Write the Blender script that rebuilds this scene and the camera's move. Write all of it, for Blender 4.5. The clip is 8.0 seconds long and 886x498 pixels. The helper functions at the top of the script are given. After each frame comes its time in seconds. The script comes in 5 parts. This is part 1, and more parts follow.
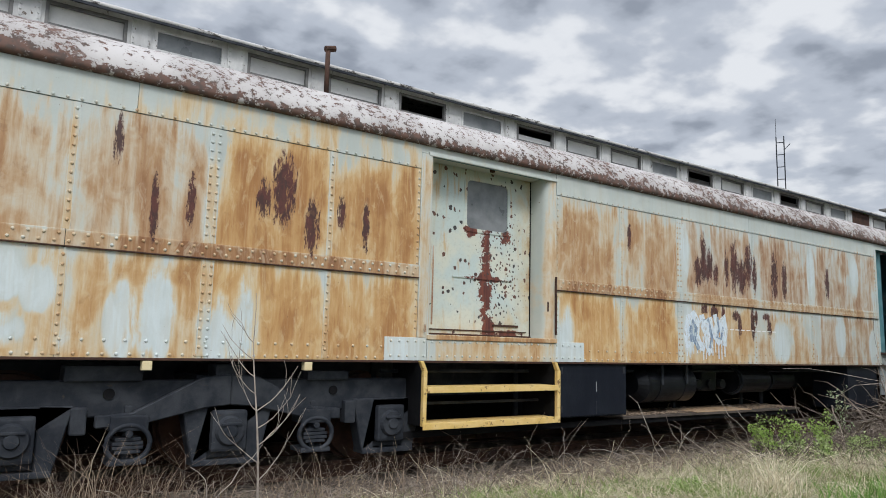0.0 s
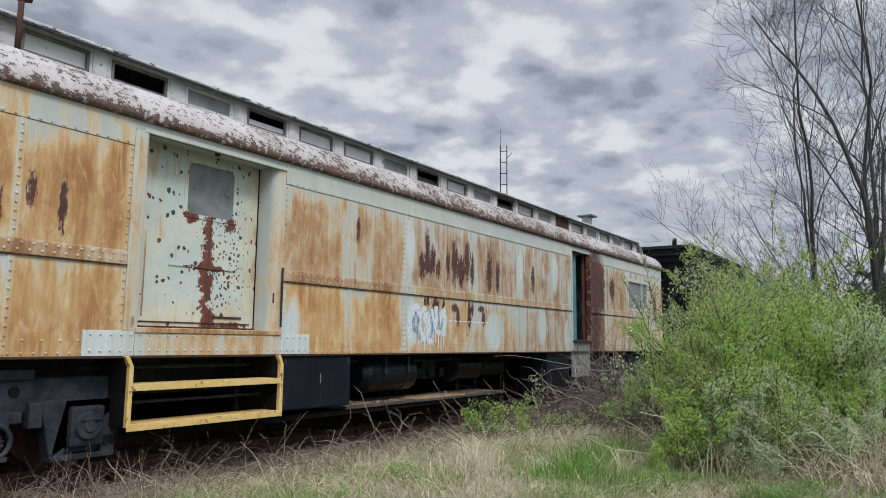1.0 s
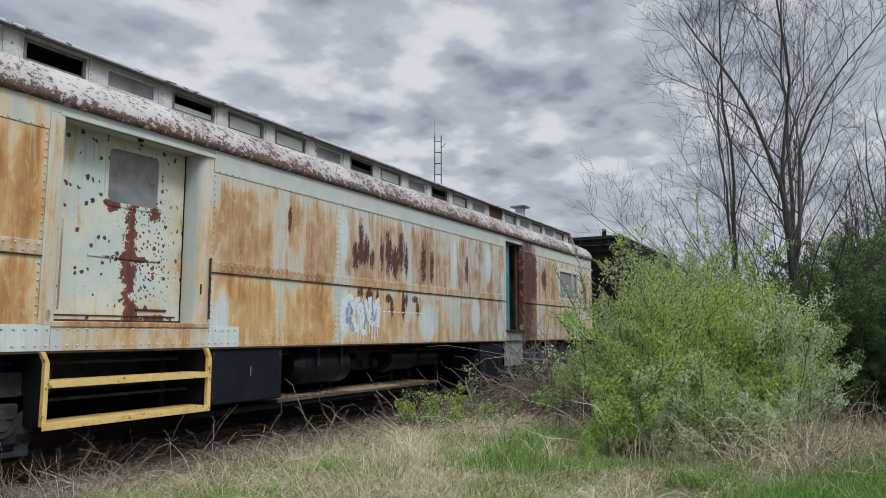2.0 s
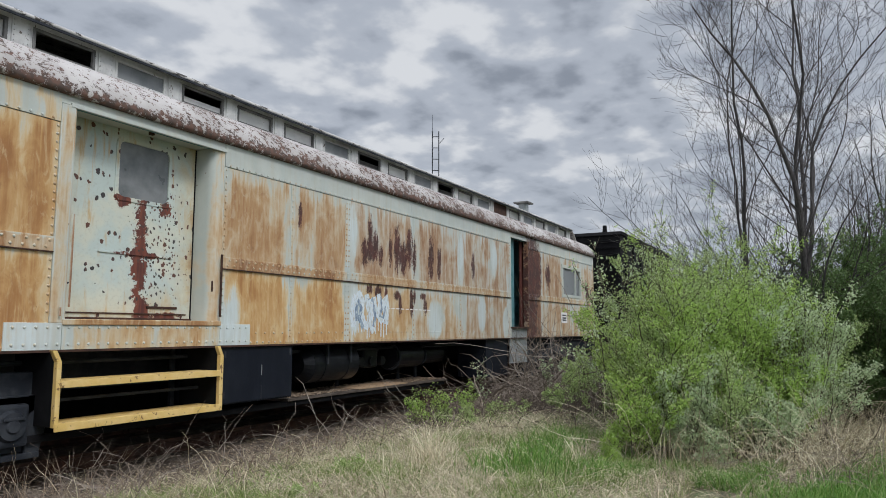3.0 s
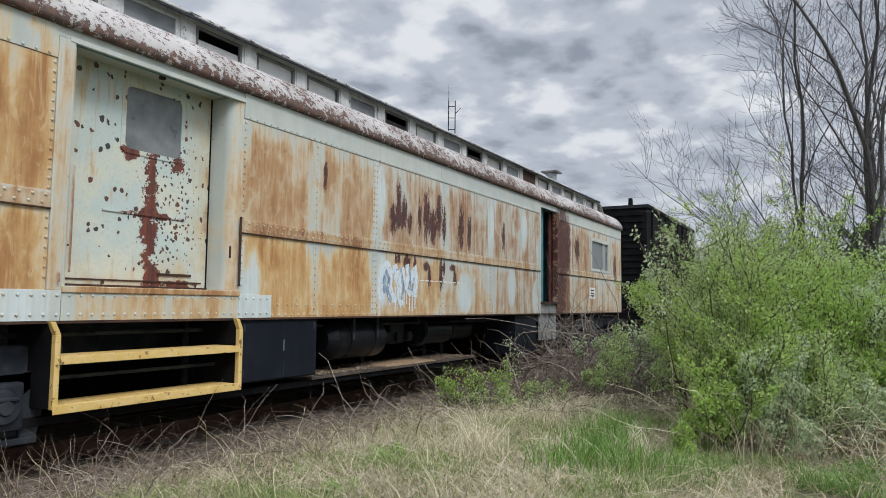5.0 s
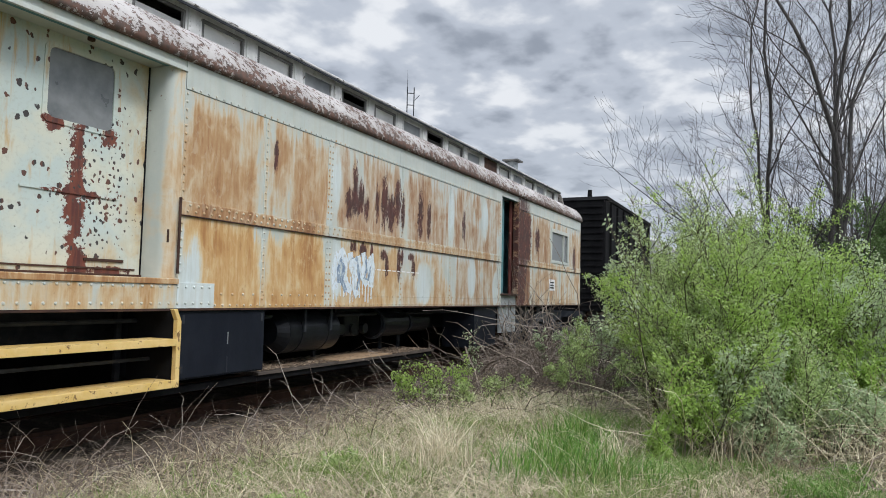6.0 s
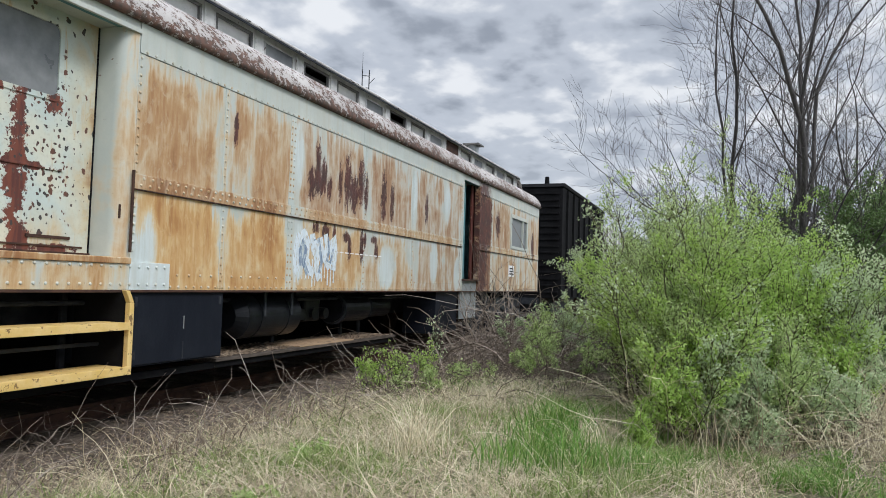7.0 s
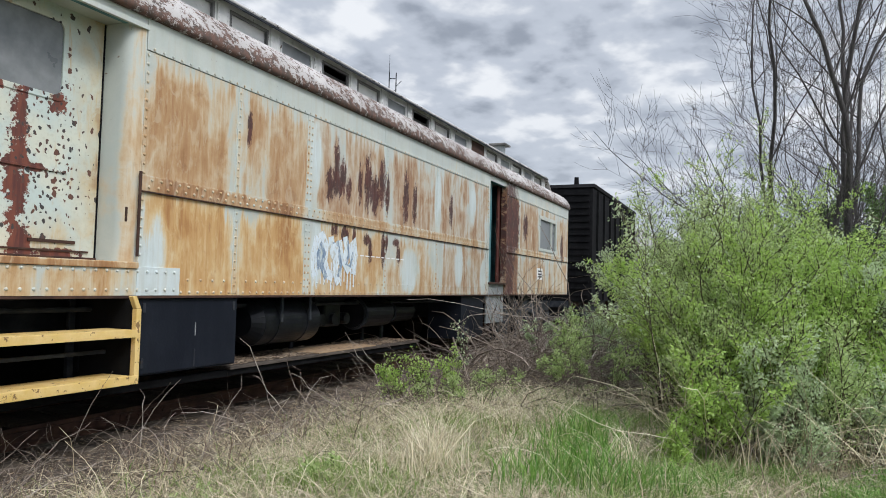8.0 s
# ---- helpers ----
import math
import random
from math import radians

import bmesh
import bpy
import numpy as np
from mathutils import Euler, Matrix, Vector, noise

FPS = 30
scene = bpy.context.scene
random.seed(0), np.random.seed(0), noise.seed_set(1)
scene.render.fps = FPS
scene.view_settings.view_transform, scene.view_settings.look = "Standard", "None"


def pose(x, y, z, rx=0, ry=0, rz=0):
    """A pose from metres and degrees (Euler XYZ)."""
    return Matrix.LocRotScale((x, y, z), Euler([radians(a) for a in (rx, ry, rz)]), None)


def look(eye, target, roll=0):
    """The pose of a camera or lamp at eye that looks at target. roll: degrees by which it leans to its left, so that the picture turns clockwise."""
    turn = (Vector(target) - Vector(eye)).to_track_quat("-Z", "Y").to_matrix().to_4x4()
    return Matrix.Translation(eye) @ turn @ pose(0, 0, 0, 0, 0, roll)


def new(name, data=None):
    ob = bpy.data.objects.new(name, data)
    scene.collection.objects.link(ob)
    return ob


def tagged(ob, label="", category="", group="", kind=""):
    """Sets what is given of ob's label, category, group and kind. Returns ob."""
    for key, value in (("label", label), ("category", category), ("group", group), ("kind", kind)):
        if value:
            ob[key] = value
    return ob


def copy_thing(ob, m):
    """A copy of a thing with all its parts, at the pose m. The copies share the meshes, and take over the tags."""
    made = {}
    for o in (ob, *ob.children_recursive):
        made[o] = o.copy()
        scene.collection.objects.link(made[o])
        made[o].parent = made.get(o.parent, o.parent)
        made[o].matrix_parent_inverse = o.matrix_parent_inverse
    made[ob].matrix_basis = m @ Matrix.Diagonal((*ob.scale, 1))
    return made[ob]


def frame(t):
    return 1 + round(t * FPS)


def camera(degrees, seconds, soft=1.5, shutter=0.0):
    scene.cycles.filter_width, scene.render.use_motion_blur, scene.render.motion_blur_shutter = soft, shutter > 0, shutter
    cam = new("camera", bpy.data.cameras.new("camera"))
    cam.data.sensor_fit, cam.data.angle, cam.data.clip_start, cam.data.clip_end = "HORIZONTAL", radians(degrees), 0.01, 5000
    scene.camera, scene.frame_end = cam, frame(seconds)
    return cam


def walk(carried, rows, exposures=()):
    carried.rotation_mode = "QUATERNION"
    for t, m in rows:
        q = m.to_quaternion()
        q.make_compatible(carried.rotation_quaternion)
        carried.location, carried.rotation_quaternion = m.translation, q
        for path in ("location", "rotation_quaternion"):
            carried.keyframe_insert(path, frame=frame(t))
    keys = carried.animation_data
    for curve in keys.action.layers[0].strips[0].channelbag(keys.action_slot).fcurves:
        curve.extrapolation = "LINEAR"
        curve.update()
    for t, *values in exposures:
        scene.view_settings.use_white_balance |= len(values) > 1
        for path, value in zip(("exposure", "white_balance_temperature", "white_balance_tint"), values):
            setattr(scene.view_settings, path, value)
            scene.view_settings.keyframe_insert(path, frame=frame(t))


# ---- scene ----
cam = camera(63.7, 8.0, soft=0.9)
PATH = [
    (0, (-6.143, -6.253, 1.556), (-4.995, -4.638, 1.826), 1.4),
    (0.5, (-6.028, -6.238, 1.565), (-4.553, -4.915, 1.835), 1.0),
    (1, (-5.967, -6.318, 1.543), (-4.322, -5.212, 1.806), 0.5),
    (1.5, (-5.922, -6.352, 1.545), (-4.202, -5.364, 1.798), -0.0),
    (3, (-5.925, -5.986, 1.582), (-4.17, -5.054, 1.806), 0.0),
    (3.5, (-5.86, -5.852, 1.566), (-4.11, -4.906, 1.769), 0.2),
    (4, (-5.615, -5.719, 1.568), (-3.872, -4.754, 1.749), 0.2),
    (5.5, (-5.158, -5.07, 1.562), (-3.39, -4.146, 1.699), 1.0),
    (6, (-4.897, -4.97, 1.579), (-3.089, -4.126, 1.708), 1.3),
    (6.5, (-4.774, -4.776, 1.538), (-2.93, -4.012, 1.652), 1.5),
    (7, (-4.7, -4.653, 1.534), (-2.835, -3.938, 1.631), 1.7),
    (7.5, (-4.606, -4.611, 1.532), (-2.731, -3.918, 1.61), 1.6),
    (8, (-4.357, -4.616, 1.541), (-2.524, -3.822, 1.645), 1.4),
]
walk(cam, [(t, look(eye, target, roll)) for t, eye, target, roll in PATH],
     [(0, 0.27), (1, 0.15), (1.5, 0.08), (3, 0.06), (4, 0.08), (5.5, 0.3), (7, 0.36), (7.5, 0.38), (8, 0.42)])

# ---- sky, sun ----

def node(nt, kind):
    return nt.nodes.new(kind)


def wire(nt, value, socket):
    if isinstance(value, bpy.types.NodeSocket):
        nt.links.new(value, socket)
    else:
        socket.default_value = value


def calc(nt, op, a, b=0.0, c=0.0, clamp=False):
    n = node(nt, "ShaderNodeMath")
    n.operation, n.use_clamp = op, clamp
    wire(nt, a, n.inputs[0]), wire(nt, b, n.inputs[1]), wire(nt, c, n.inputs[2])
    return n.outputs[0]


def vec(nt, op, a, b=(0, 0, 0)):
    n = node(nt, "ShaderNodeVectorMath")
    n.operation = op
    wire(nt, a, n.inputs[0]), wire(nt, b, n.inputs[1])
    return n.outputs[0]


def fbm(nt, at, scale=1.0, detail=4.0, rough=0.55, stretch=(1, 1, 1), warp=0.0):
    n = node(nt, "ShaderNodeTexNoise")
    nt.links.new(vec(nt, "MULTIPLY", at, stretch), n.inputs["Vector"])
    n.inputs["Scale"].default_value, n.inputs["Detail"].default_value = scale, detail
    n.inputs["Roughness"].default_value, n.inputs["Distortion"].default_value = rough, warp
    return n.outputs["Fac"]


def step(nt, v, lo, hi, a=0.0, b=1.0):
    n = node(nt, "ShaderNodeMapRange")
    n.interpolation_type = "SMOOTHSTEP"
    wire(nt, v, n.inputs[0]), wire(nt, lo, n.inputs[1]), wire(nt, hi, n.inputs[2])
    wire(nt, a, n.inputs[3]), wire(nt, b, n.inputs[4])
    return n.outputs[0]


def mix(nt, f, a, b):
    n = node(nt, "ShaderNodeMix")
    n.data_type = "RGBA"
    wire(nt, f, n.inputs[0])
    for value, socket in ((a, n.inputs[6]), (b, n.inputs[7])):
        wire(nt, value if isinstance(value, bpy.types.NodeSocket) else (*value, 1), socket)
    return n.outputs[2]


SUN_HEIGHT, SUN_TURN = radians(48), radians(205)
world = bpy.data.worlds.new("sky")
scene.world = world
world.use_nodes = True
nt = world.node_tree
nt.nodes.clear()
sky = node(nt, "ShaderNodeTexSky")
sky.sky_type, sky.sun_disc = "NISHITA", False
sky.sun_elevation, sky.sun_rotation = SUN_HEIGHT, SUN_TURN
way = node(nt, "ShaderNodeTexCoord").outputs["Generated"]
sep = node(nt, "ShaderNodeSeparateXYZ")
nt.links.new(way, sep.inputs[0])
lift = calc(nt, "ADD", calc(nt, "MAXIMUM", sep.outputs[2], 0.0), 0.20)
flat = node(nt, "ShaderNodeCombineXYZ")
nt.links.new(calc(nt, "DIVIDE", sep.outputs[0], lift), flat.inputs[0])
nt.links.new(calc(nt, "DIVIDE", sep.outputs[1], lift), flat.inputs[1])
flat = flat.outputs[0]
big = fbm(nt, flat, 2.1, 4, 0.5, (1, 1, 1), 0.1)
puff = fbm(nt, vec(nt, "ADD", flat, (7.3, 2.1, 0)), 7.0, 4, 0.45)
cell = node(nt, "ShaderNodeTexVoronoi")
cell.feature = "SMOOTH_F1"
wobble = node(nt, "ShaderNodeTexNoise")
wobble.inputs["Scale"].default_value, wobble.inputs["Detail"].default_value = 5.5, 4.0
nt.links.new(flat, wobble.inputs["Vector"])
nt.links.new(vec(nt, "ADD", flat, vec(nt, "MULTIPLY", wobble.outputs["Color"], (0.34, 0.34, 0.0))), cell.inputs["Vector"])
cell.inputs["Scale"].default_value, cell.inputs["Smoothness"].default_value = 4.8, 0.6
puff = calc(nt, "ADD", calc(nt, "MULTIPLY", puff, 0.62), calc(nt, "MULTIPLY", calc(nt, "SUBTRACT", 0.9, cell.outputs["Distance"]), 0.38))
dense = calc(nt, "ADD", calc(nt, "MULTIPLY", big, 0.5), calc(nt, "MULTIPLY", puff, 0.5))
soften = fbm(nt, vec(nt, "ADD", flat, (1.7, 9.4, 0)), 10.0, 5, 0.5)
dense = calc(nt, "ADD", dense, calc(nt, "MULTIPLY", calc(nt, "SUBTRACT", soften, 0.5), 0.20))
cloud = mix(nt, step(nt, dense, 0.385, 0.495), (0.64, 0.665, 0.705), (0.40, 0.44, 0.51))
cloud = mix(nt, step(nt, dense, 0.49, 0.61), cloud, (0.24, 0.272, 0.33))
low = step(nt, sep.outputs[2], 0.0, 0.30, 0.75, 0.0)
cloud = mix(nt, low, cloud, (0.42, 0.465, 0.525))
clear = vec(nt, "MULTIPLY", sky.outputs[0], (0.1, 0.1, 0.1))
gap = step(nt, dense, 0.24, 0.30)
shade = mix(nt, gap, clear, cloud)
# an overcast sky is brightest overhead and round the veiled sun
toward = node(nt, "ShaderNodeVectorMath")
toward.operation = "DOT_PRODUCT"
nt.links.new(way, toward.inputs[0])
toward.inputs[1].default_value = (-0.287, -0.607, 0.742)
veil = calc(nt, "POWER", calc(nt, "MAXIMUM", toward.outputs["Value"], 0.0), 5.0)
lum = calc(nt, "ADD", step(nt, sep.outputs[2], 0.45, 1.0, 1.0, 2.4), calc(nt, "MULTIPLY", veil, 2.6))
shade = vec(nt, "SCALE", shade)
nt.links.new(lum, shade.node.inputs["Scale"])
below = step(nt, sep.outputs[2], -0.06, -0.005)
shade = mix(nt, below, (0.1, 0.11, 0.08), shade)
back = node(nt, "ShaderNodeBackground")
nt.links.new(shade, back.inputs[0])
back.inputs[1].default_value = 1.0
nt.links.new(back.outputs[0], node(nt, "ShaderNodeOutputWorld").inputs[0])

sun = new("sun", bpy.data.lights.new("sun", "SUN"))
sun.data.energy, sun.data.angle, sun.data.color = 1.5, radians(14), (1.0, 0.975, 0.94)
sun.matrix_world = look((-3.4, -7.2, 8.8), (0, 0, 0))

# ---- materials ----
def material(name, rough=0.8, metal=0.0):
    m = bpy.data.materials.new(name)
    m.use_nodes = True
    t = m.node_tree
    b = t.nodes["Principled BSDF"]
    b.inputs["Roughness"].default_value, b.inputs["Metallic"].default_value = rough, metal
    return m, t, b


def place(t):
    return node(t, "ShaderNodeNewGeometry").outputs["Position"]


def bump(t, b, height, strength=0.3, distance=0.01):
    n = node(t, "ShaderNodeBump")
    n.inputs["Strength"].default_value, n.inputs["Distance"].default_value = strength, distance
    t.links.new(height, n.inputs["Height"])
    t.links.new(n.outputs[0], b.inputs["Normal"])


def colour(t, b, c):
    wire(t, c, b.inputs["Base Color"])


def spots(t, at, rows):
    """Soft ellipses in the x-z plane, the strongest at each place."""
    s = node(t, "ShaderNodeSeparateXYZ")
    t.links.new(at, s.inputs[0])
    total = None
    for x, z, rx, rz in rows:
        dx = calc(t, "DIVIDE", calc(t, "SUBTRACT", s.outputs[0], x), rx)
        dz = calc(t, "DIVIDE", calc(t, "SUBTRACT", s.outputs[2], z), rz)
        d = calc(t, "ADD", calc(t, "MULTIPLY", dx, dx), calc(t, "MULTIPLY", dz, dz))
        one = calc(t, "SUBTRACT", 1.0, d, clamp=True)
        total = one if total is None else calc(t, "MAXIMUM", total, one)
    return total


def rusty_side():
    """Faded paint under rust that runs down in streaks; the object's colour sets amount, brownness and paleness."""
    m, t, b = material("weathered_side_paint", 0.62)
    at = place(t)
    info = node(t, "ShaderNodeObjectInfo")
    rgb = node(t, "ShaderNodeSeparateColor")
    t.links.new(info.outputs["Color"], rgb.inputs[0])
    amount, brown, pale = rgb.outputs[0], rgb.outputs[1], rgb.outputs[2]
    fine = fbm(t, at, 1, 5, 0.62, (15, 2, 0.9), 0.3)
    wide = fbm(t, vec(t, "ADD", at, (1.3, 0, 4.1)), 1, 4, 0.55, (3.6, 1, 0.55), 0.45)
    cloudy = fbm(t, vec(t, "ADD", at, (3, 0, 9)), 1, 6, 0.6, (1.5, 1, 1.3), 0.8)
    swirl = fbm(t, vec(t, "ADD", at, (8, 0, 2)), 1, 6, 0.62, (5.5, 1, 2.0), 1.1)
    grain = fbm(t, at, 60, 4, 0.6)
    gen = node(t, "ShaderNodeTexCoord").outputs["Generated"]
    g = node(t, "ShaderNodeSeparateXYZ")
    t.links.new(gen, g.inputs[0])
    edge = calc(t, "MINIMUM", g.outputs[0], calc(t, "SUBTRACT", 1.0, g.outputs[0]))
    edge = calc(t, "ADD", edge, calc(t, "MULTIPLY", calc(t, "SUBTRACT", wide, 0.5), 0.30))
    inner = step(t, edge, 0.0, 0.15, 0.66, 1.0)
    brow = calc(t, "SUBTRACT", 1.0, g.outputs[2])
    brow = calc(t, "ADD", brow, calc(t, "MULTIPLY", calc(t, "SUBTRACT", fine, 0.5), 0.55))
    brow = step(t, calc(t, "ADD", brow, calc(t, "MULTIPLY", calc(t, "SUBTRACT", wide, 0.5), 0.5)), 0.0, 0.20, 0.74, 1.0)
    a = calc(t, "MULTIPLY", amount, calc(t, "MULTIPLY", inner, brow))
    v = calc(t, "ADD", calc(t, "MULTIPLY", fine, 0.19), calc(t, "ADD", calc(t, "MULTIPLY", wide, 0.27), calc(t, "ADD", calc(t, "MULTIPLY", cloudy, 0.28), calc(t, "MULTIPLY", swirl, 0.26))))
    hold = spots(t, at, KEPT)
    kept = calc(t, "ADD", hold, calc(t, "ADD", calc(t, "MULTIPLY", calc(t, "SUBTRACT", fine, 0.5), 3.0), calc(t, "MULTIPLY", calc(t, "SUBTRACT", swirl, 0.5), 3.0)))
    kept = calc(t, "MULTIPLY", step(t, kept, -0.2, 1.3), step(t, hold, 0.0, 0.5))
    v = calc(t, "SUBTRACT", v, calc(t, "MULTIPLY", kept, 0.20))
    lo = calc(t, "SUBTRACT", 0.645, calc(t, "MULTIPLY", a, 0.315))
    u = calc(t, "DIVIDE", calc(t, "ADD", calc(t, "SUBTRACT", v, lo), 0.03), 0.28, clamp=True)
    paint = mix(t, step(t, cloudy, 0.35, 0.65), (0.42, 0.46, 0.43), (0.50, 0.525, 0.48))
    paint = mix(t, calc(t, "MAXIMUM", calc(t, "MULTIPLY", pale, step(t, wide, 0.3, 0.6)), calc(t, "MULTIPLY", kept, 0.75)), paint, (0.62, 0.70, 0.72))
    paint = mix(t, calc(t, "MULTIPLY", step(t, fine, 0.46, 0.66), 0.35), paint, (0.45, 0.43, 0.35))
    c = mix(t, step(t, u, 0.0, 0.30, 0.0, 0.85), paint, mix(t, brown, (0.60, 0.50, 0.32), (0.50, 0.45, 0.36)))
    c = mix(t, step(t, u, 0.12, 0.58), c, mix(t, brown, (0.56, 0.365, 0.16), (0.40, 0.26, 0.155)))
    c = mix(t, step(t, u, 0.36, 0.82), c, mix(t, brown, (0.45, 0.245, 0.085), (0.26, 0.13, 0.068)))
    c = mix(t, step(t, u, 0.66, 1.0), c, mix(t, brown, (0.34, 0.155, 0.050), (0.165, 0.074, 0.040)))
    stain = step(t, u, 0.1, 0.6)
    run_ = fbm(t, vec(t, "ADD", at, (5, 0, 2)), 1, 4, 0.62, (44, 3, 1.0), 0.18)
    c = mix(t, calc(t, "MULTIPLY", calc(t, "MULTIPLY", step(t, run_, 0.53, 0.68), step(t, u, 0.02, 0.3)), 0.24), c, mix(t, brown, (0.33, 0.155, 0.055), (0.16, 0.075, 0.042)))
    c = mix(t, calc(t, "MULTIPLY", calc(t, "MULTIPLY", step(t, run_, 0.47, 0.33), stain), 0.22), c, mix(t, brown, (0.62, 0.47, 0.26), (0.46, 0.37, 0.27)))
    wisp = fbm(t, vec(t, "ADD", at, (2, 0, 6)), 1, 6, 0.64, (9, 2, 3.2), 1.4)
    c = mix(t, calc(t, "MULTIPLY", calc(t, "MULTIPLY", step(t, wisp, 0.50, 0.66), stain), 0.5), c, mix(t, brown, (0.62, 0.47, 0.25), (0.47, 0.40, 0.32)))
    marks = spots(t, at, SCARS)
    rag = calc(t, "ADD", calc(t, "MULTIPLY", marks, 0.23), fbm(t, at, 1, 8, 0.80, (26, 4, 6.5), 0.4))
    bare = calc(t, "MULTIPLY", step(t, rag, 0.605, 0.645), step(t, marks, 0.0, 0.12))
    halo = calc(t, "MULTIPLY", step(t, rag, 0.52, 0.62), step(t, marks, 0.0, 0.3))
    mottle = fbm(t, vec(t, "ADD", at, (1, 0, 4)), 1, 7, 0.66, (7, 2, 5), 0.6)
    c = mix(t, calc(t, "MULTIPLY", halo, 0.4), c, (0.23, 0.115, 0.065))
    c = mix(t, bare, c, mix(t, step(t, mottle, 0.40, 0.6), (0.085, 0.024, 0.020), (0.042, 0.017, 0.017)))
    crust = calc(t, "MULTIPLY", step(t, mottle, 0.56, 0.68), calc(t, "MULTIPLY", stain, 0.35))
    c = mix(t, crust, c, mix(t, brown, (0.27, 0.12, 0.042), (0.15, 0.068, 0.038)))
    pits = calc(t, "MULTIPLY", step(t, fbm(t, at, 1, 5, 0.65, (45, 8, 16), 0.2), 0.675, 0.72), 0.85)
    c = mix(t, pits, c, (0.13, 0.055, 0.032))
    c = mix(t, calc(t, "MULTIPLY", grain, 0.14), c, (0.2, 0.14, 0.09))
    colour(t, b, c)
    wire(t, step(t, stain, 0, 1, 0.48, 0.85), b.inputs["Roughness"])
    bump(t, b, calc(t, "ADD", calc(t, "MULTIPLY", grain, 0.3), calc(t, "SUBTRACT", cloudy, bare)), 0.3, 0.004)
    return m


KEPT = [(-4.88, 1.70, 0.18, 0.42), (-4.62, 1.74, 0.20, 0.55), (-4.08, 1.60, 0.16, 0.50), (-3.86, 1.70, 0.20, 0.62), (-5.75, 2.02, 0.22, 0.26), (-5.50, 1.92, 0.16, 0.22), (-5.8, 1.60, 0.28, 0.18), (0.14, 1.80, 0.22, 0.5),
        (2.62, 1.85, 0.16, 0.45), (5.05, 1.75, 0.35, 0.4), (7.0, 1.9, 0.24, 0.45), (2.55, 3.0, 0.16, 0.5),
        (6.05, 2.9, 0.16, 0.6), (7.6, 3.0, 0.2, 0.5), (8.2, 1.7, 0.2, 0.4)]
SCARS = [(-3.74, 2.86, 0.10, 0.24), (-3.55, 2.98, 0.15, 0.46), (-3.25, 2.66, 0.10, 0.36), (-2.94, 2.84, 0.06, 0.22),
         (-2.66, 2.74, 0.05, 0.34), (-5.02, 3.20, 0.05, 0.26), (-4.40, 2.75, 0.05, 0.3), (-4.70, 2.65, 0.05, 0.35),
         (3.04, 2.76, 0.24, 0.24), (3.95, 2.78, 0.30, 0.26), (2.86, 2.72, 0.12, 0.28), (3.00, 2.92, 0.10, 0.46), (3.15, 2.84, 0.11, 0.30), (3.30, 2.72, 0.08, 0.22), (3.58, 2.84, 0.07, 0.34), (3.78, 2.88, 0.13, 0.50), (3.97, 2.72, 0.13, 0.36), (4.16, 2.92, 0.13, 0.44), (4.32, 2.78, 0.09, 0.40), (4.9, 2.8, 0.13, 0.5), (5.2, 2.75, 0.10, 0.4),
         (3.0, 2.18, 0.12, 0.10), (3.25, 2.16, 0.14, 0.12), (3.46, 2.08, 0.06, 0.22), (3.78, 2.12, 0.13, 0.10), (3.88, 1.98, 0.07, 0.22), (4.24, 2.02, 0.09, 0.30), (4.33, 2.12, 0.06, 0.20), (4.62, 2.14, 0.14, 0.07), (4.70, 1.98, 0.08, 0.20),
         (6.6, 2.8, 0.10, 0.36), (1.36, 3.05, 0.05, 0.26), (9.8, 2.6, 0.5, 2.6), (10.15, 2.9, 0.35, 0.9), (14.2, 2.6, 0.2, 0.5), (10.9, 2.9, 0.25, 0.4)]
DOOR_SCARS = [(-0.86, 2.30, 0.12, 0.85), (-1.10, 2.90, 0.12, 0.09), (-0.55, 2.88, 0.12, 0.11), (-0.82, 1.78, 0.14, 0.2), (-0.5, 1.72, 0.25, 0.05), (-0.85, 2.36, 0.36, 0.05)]


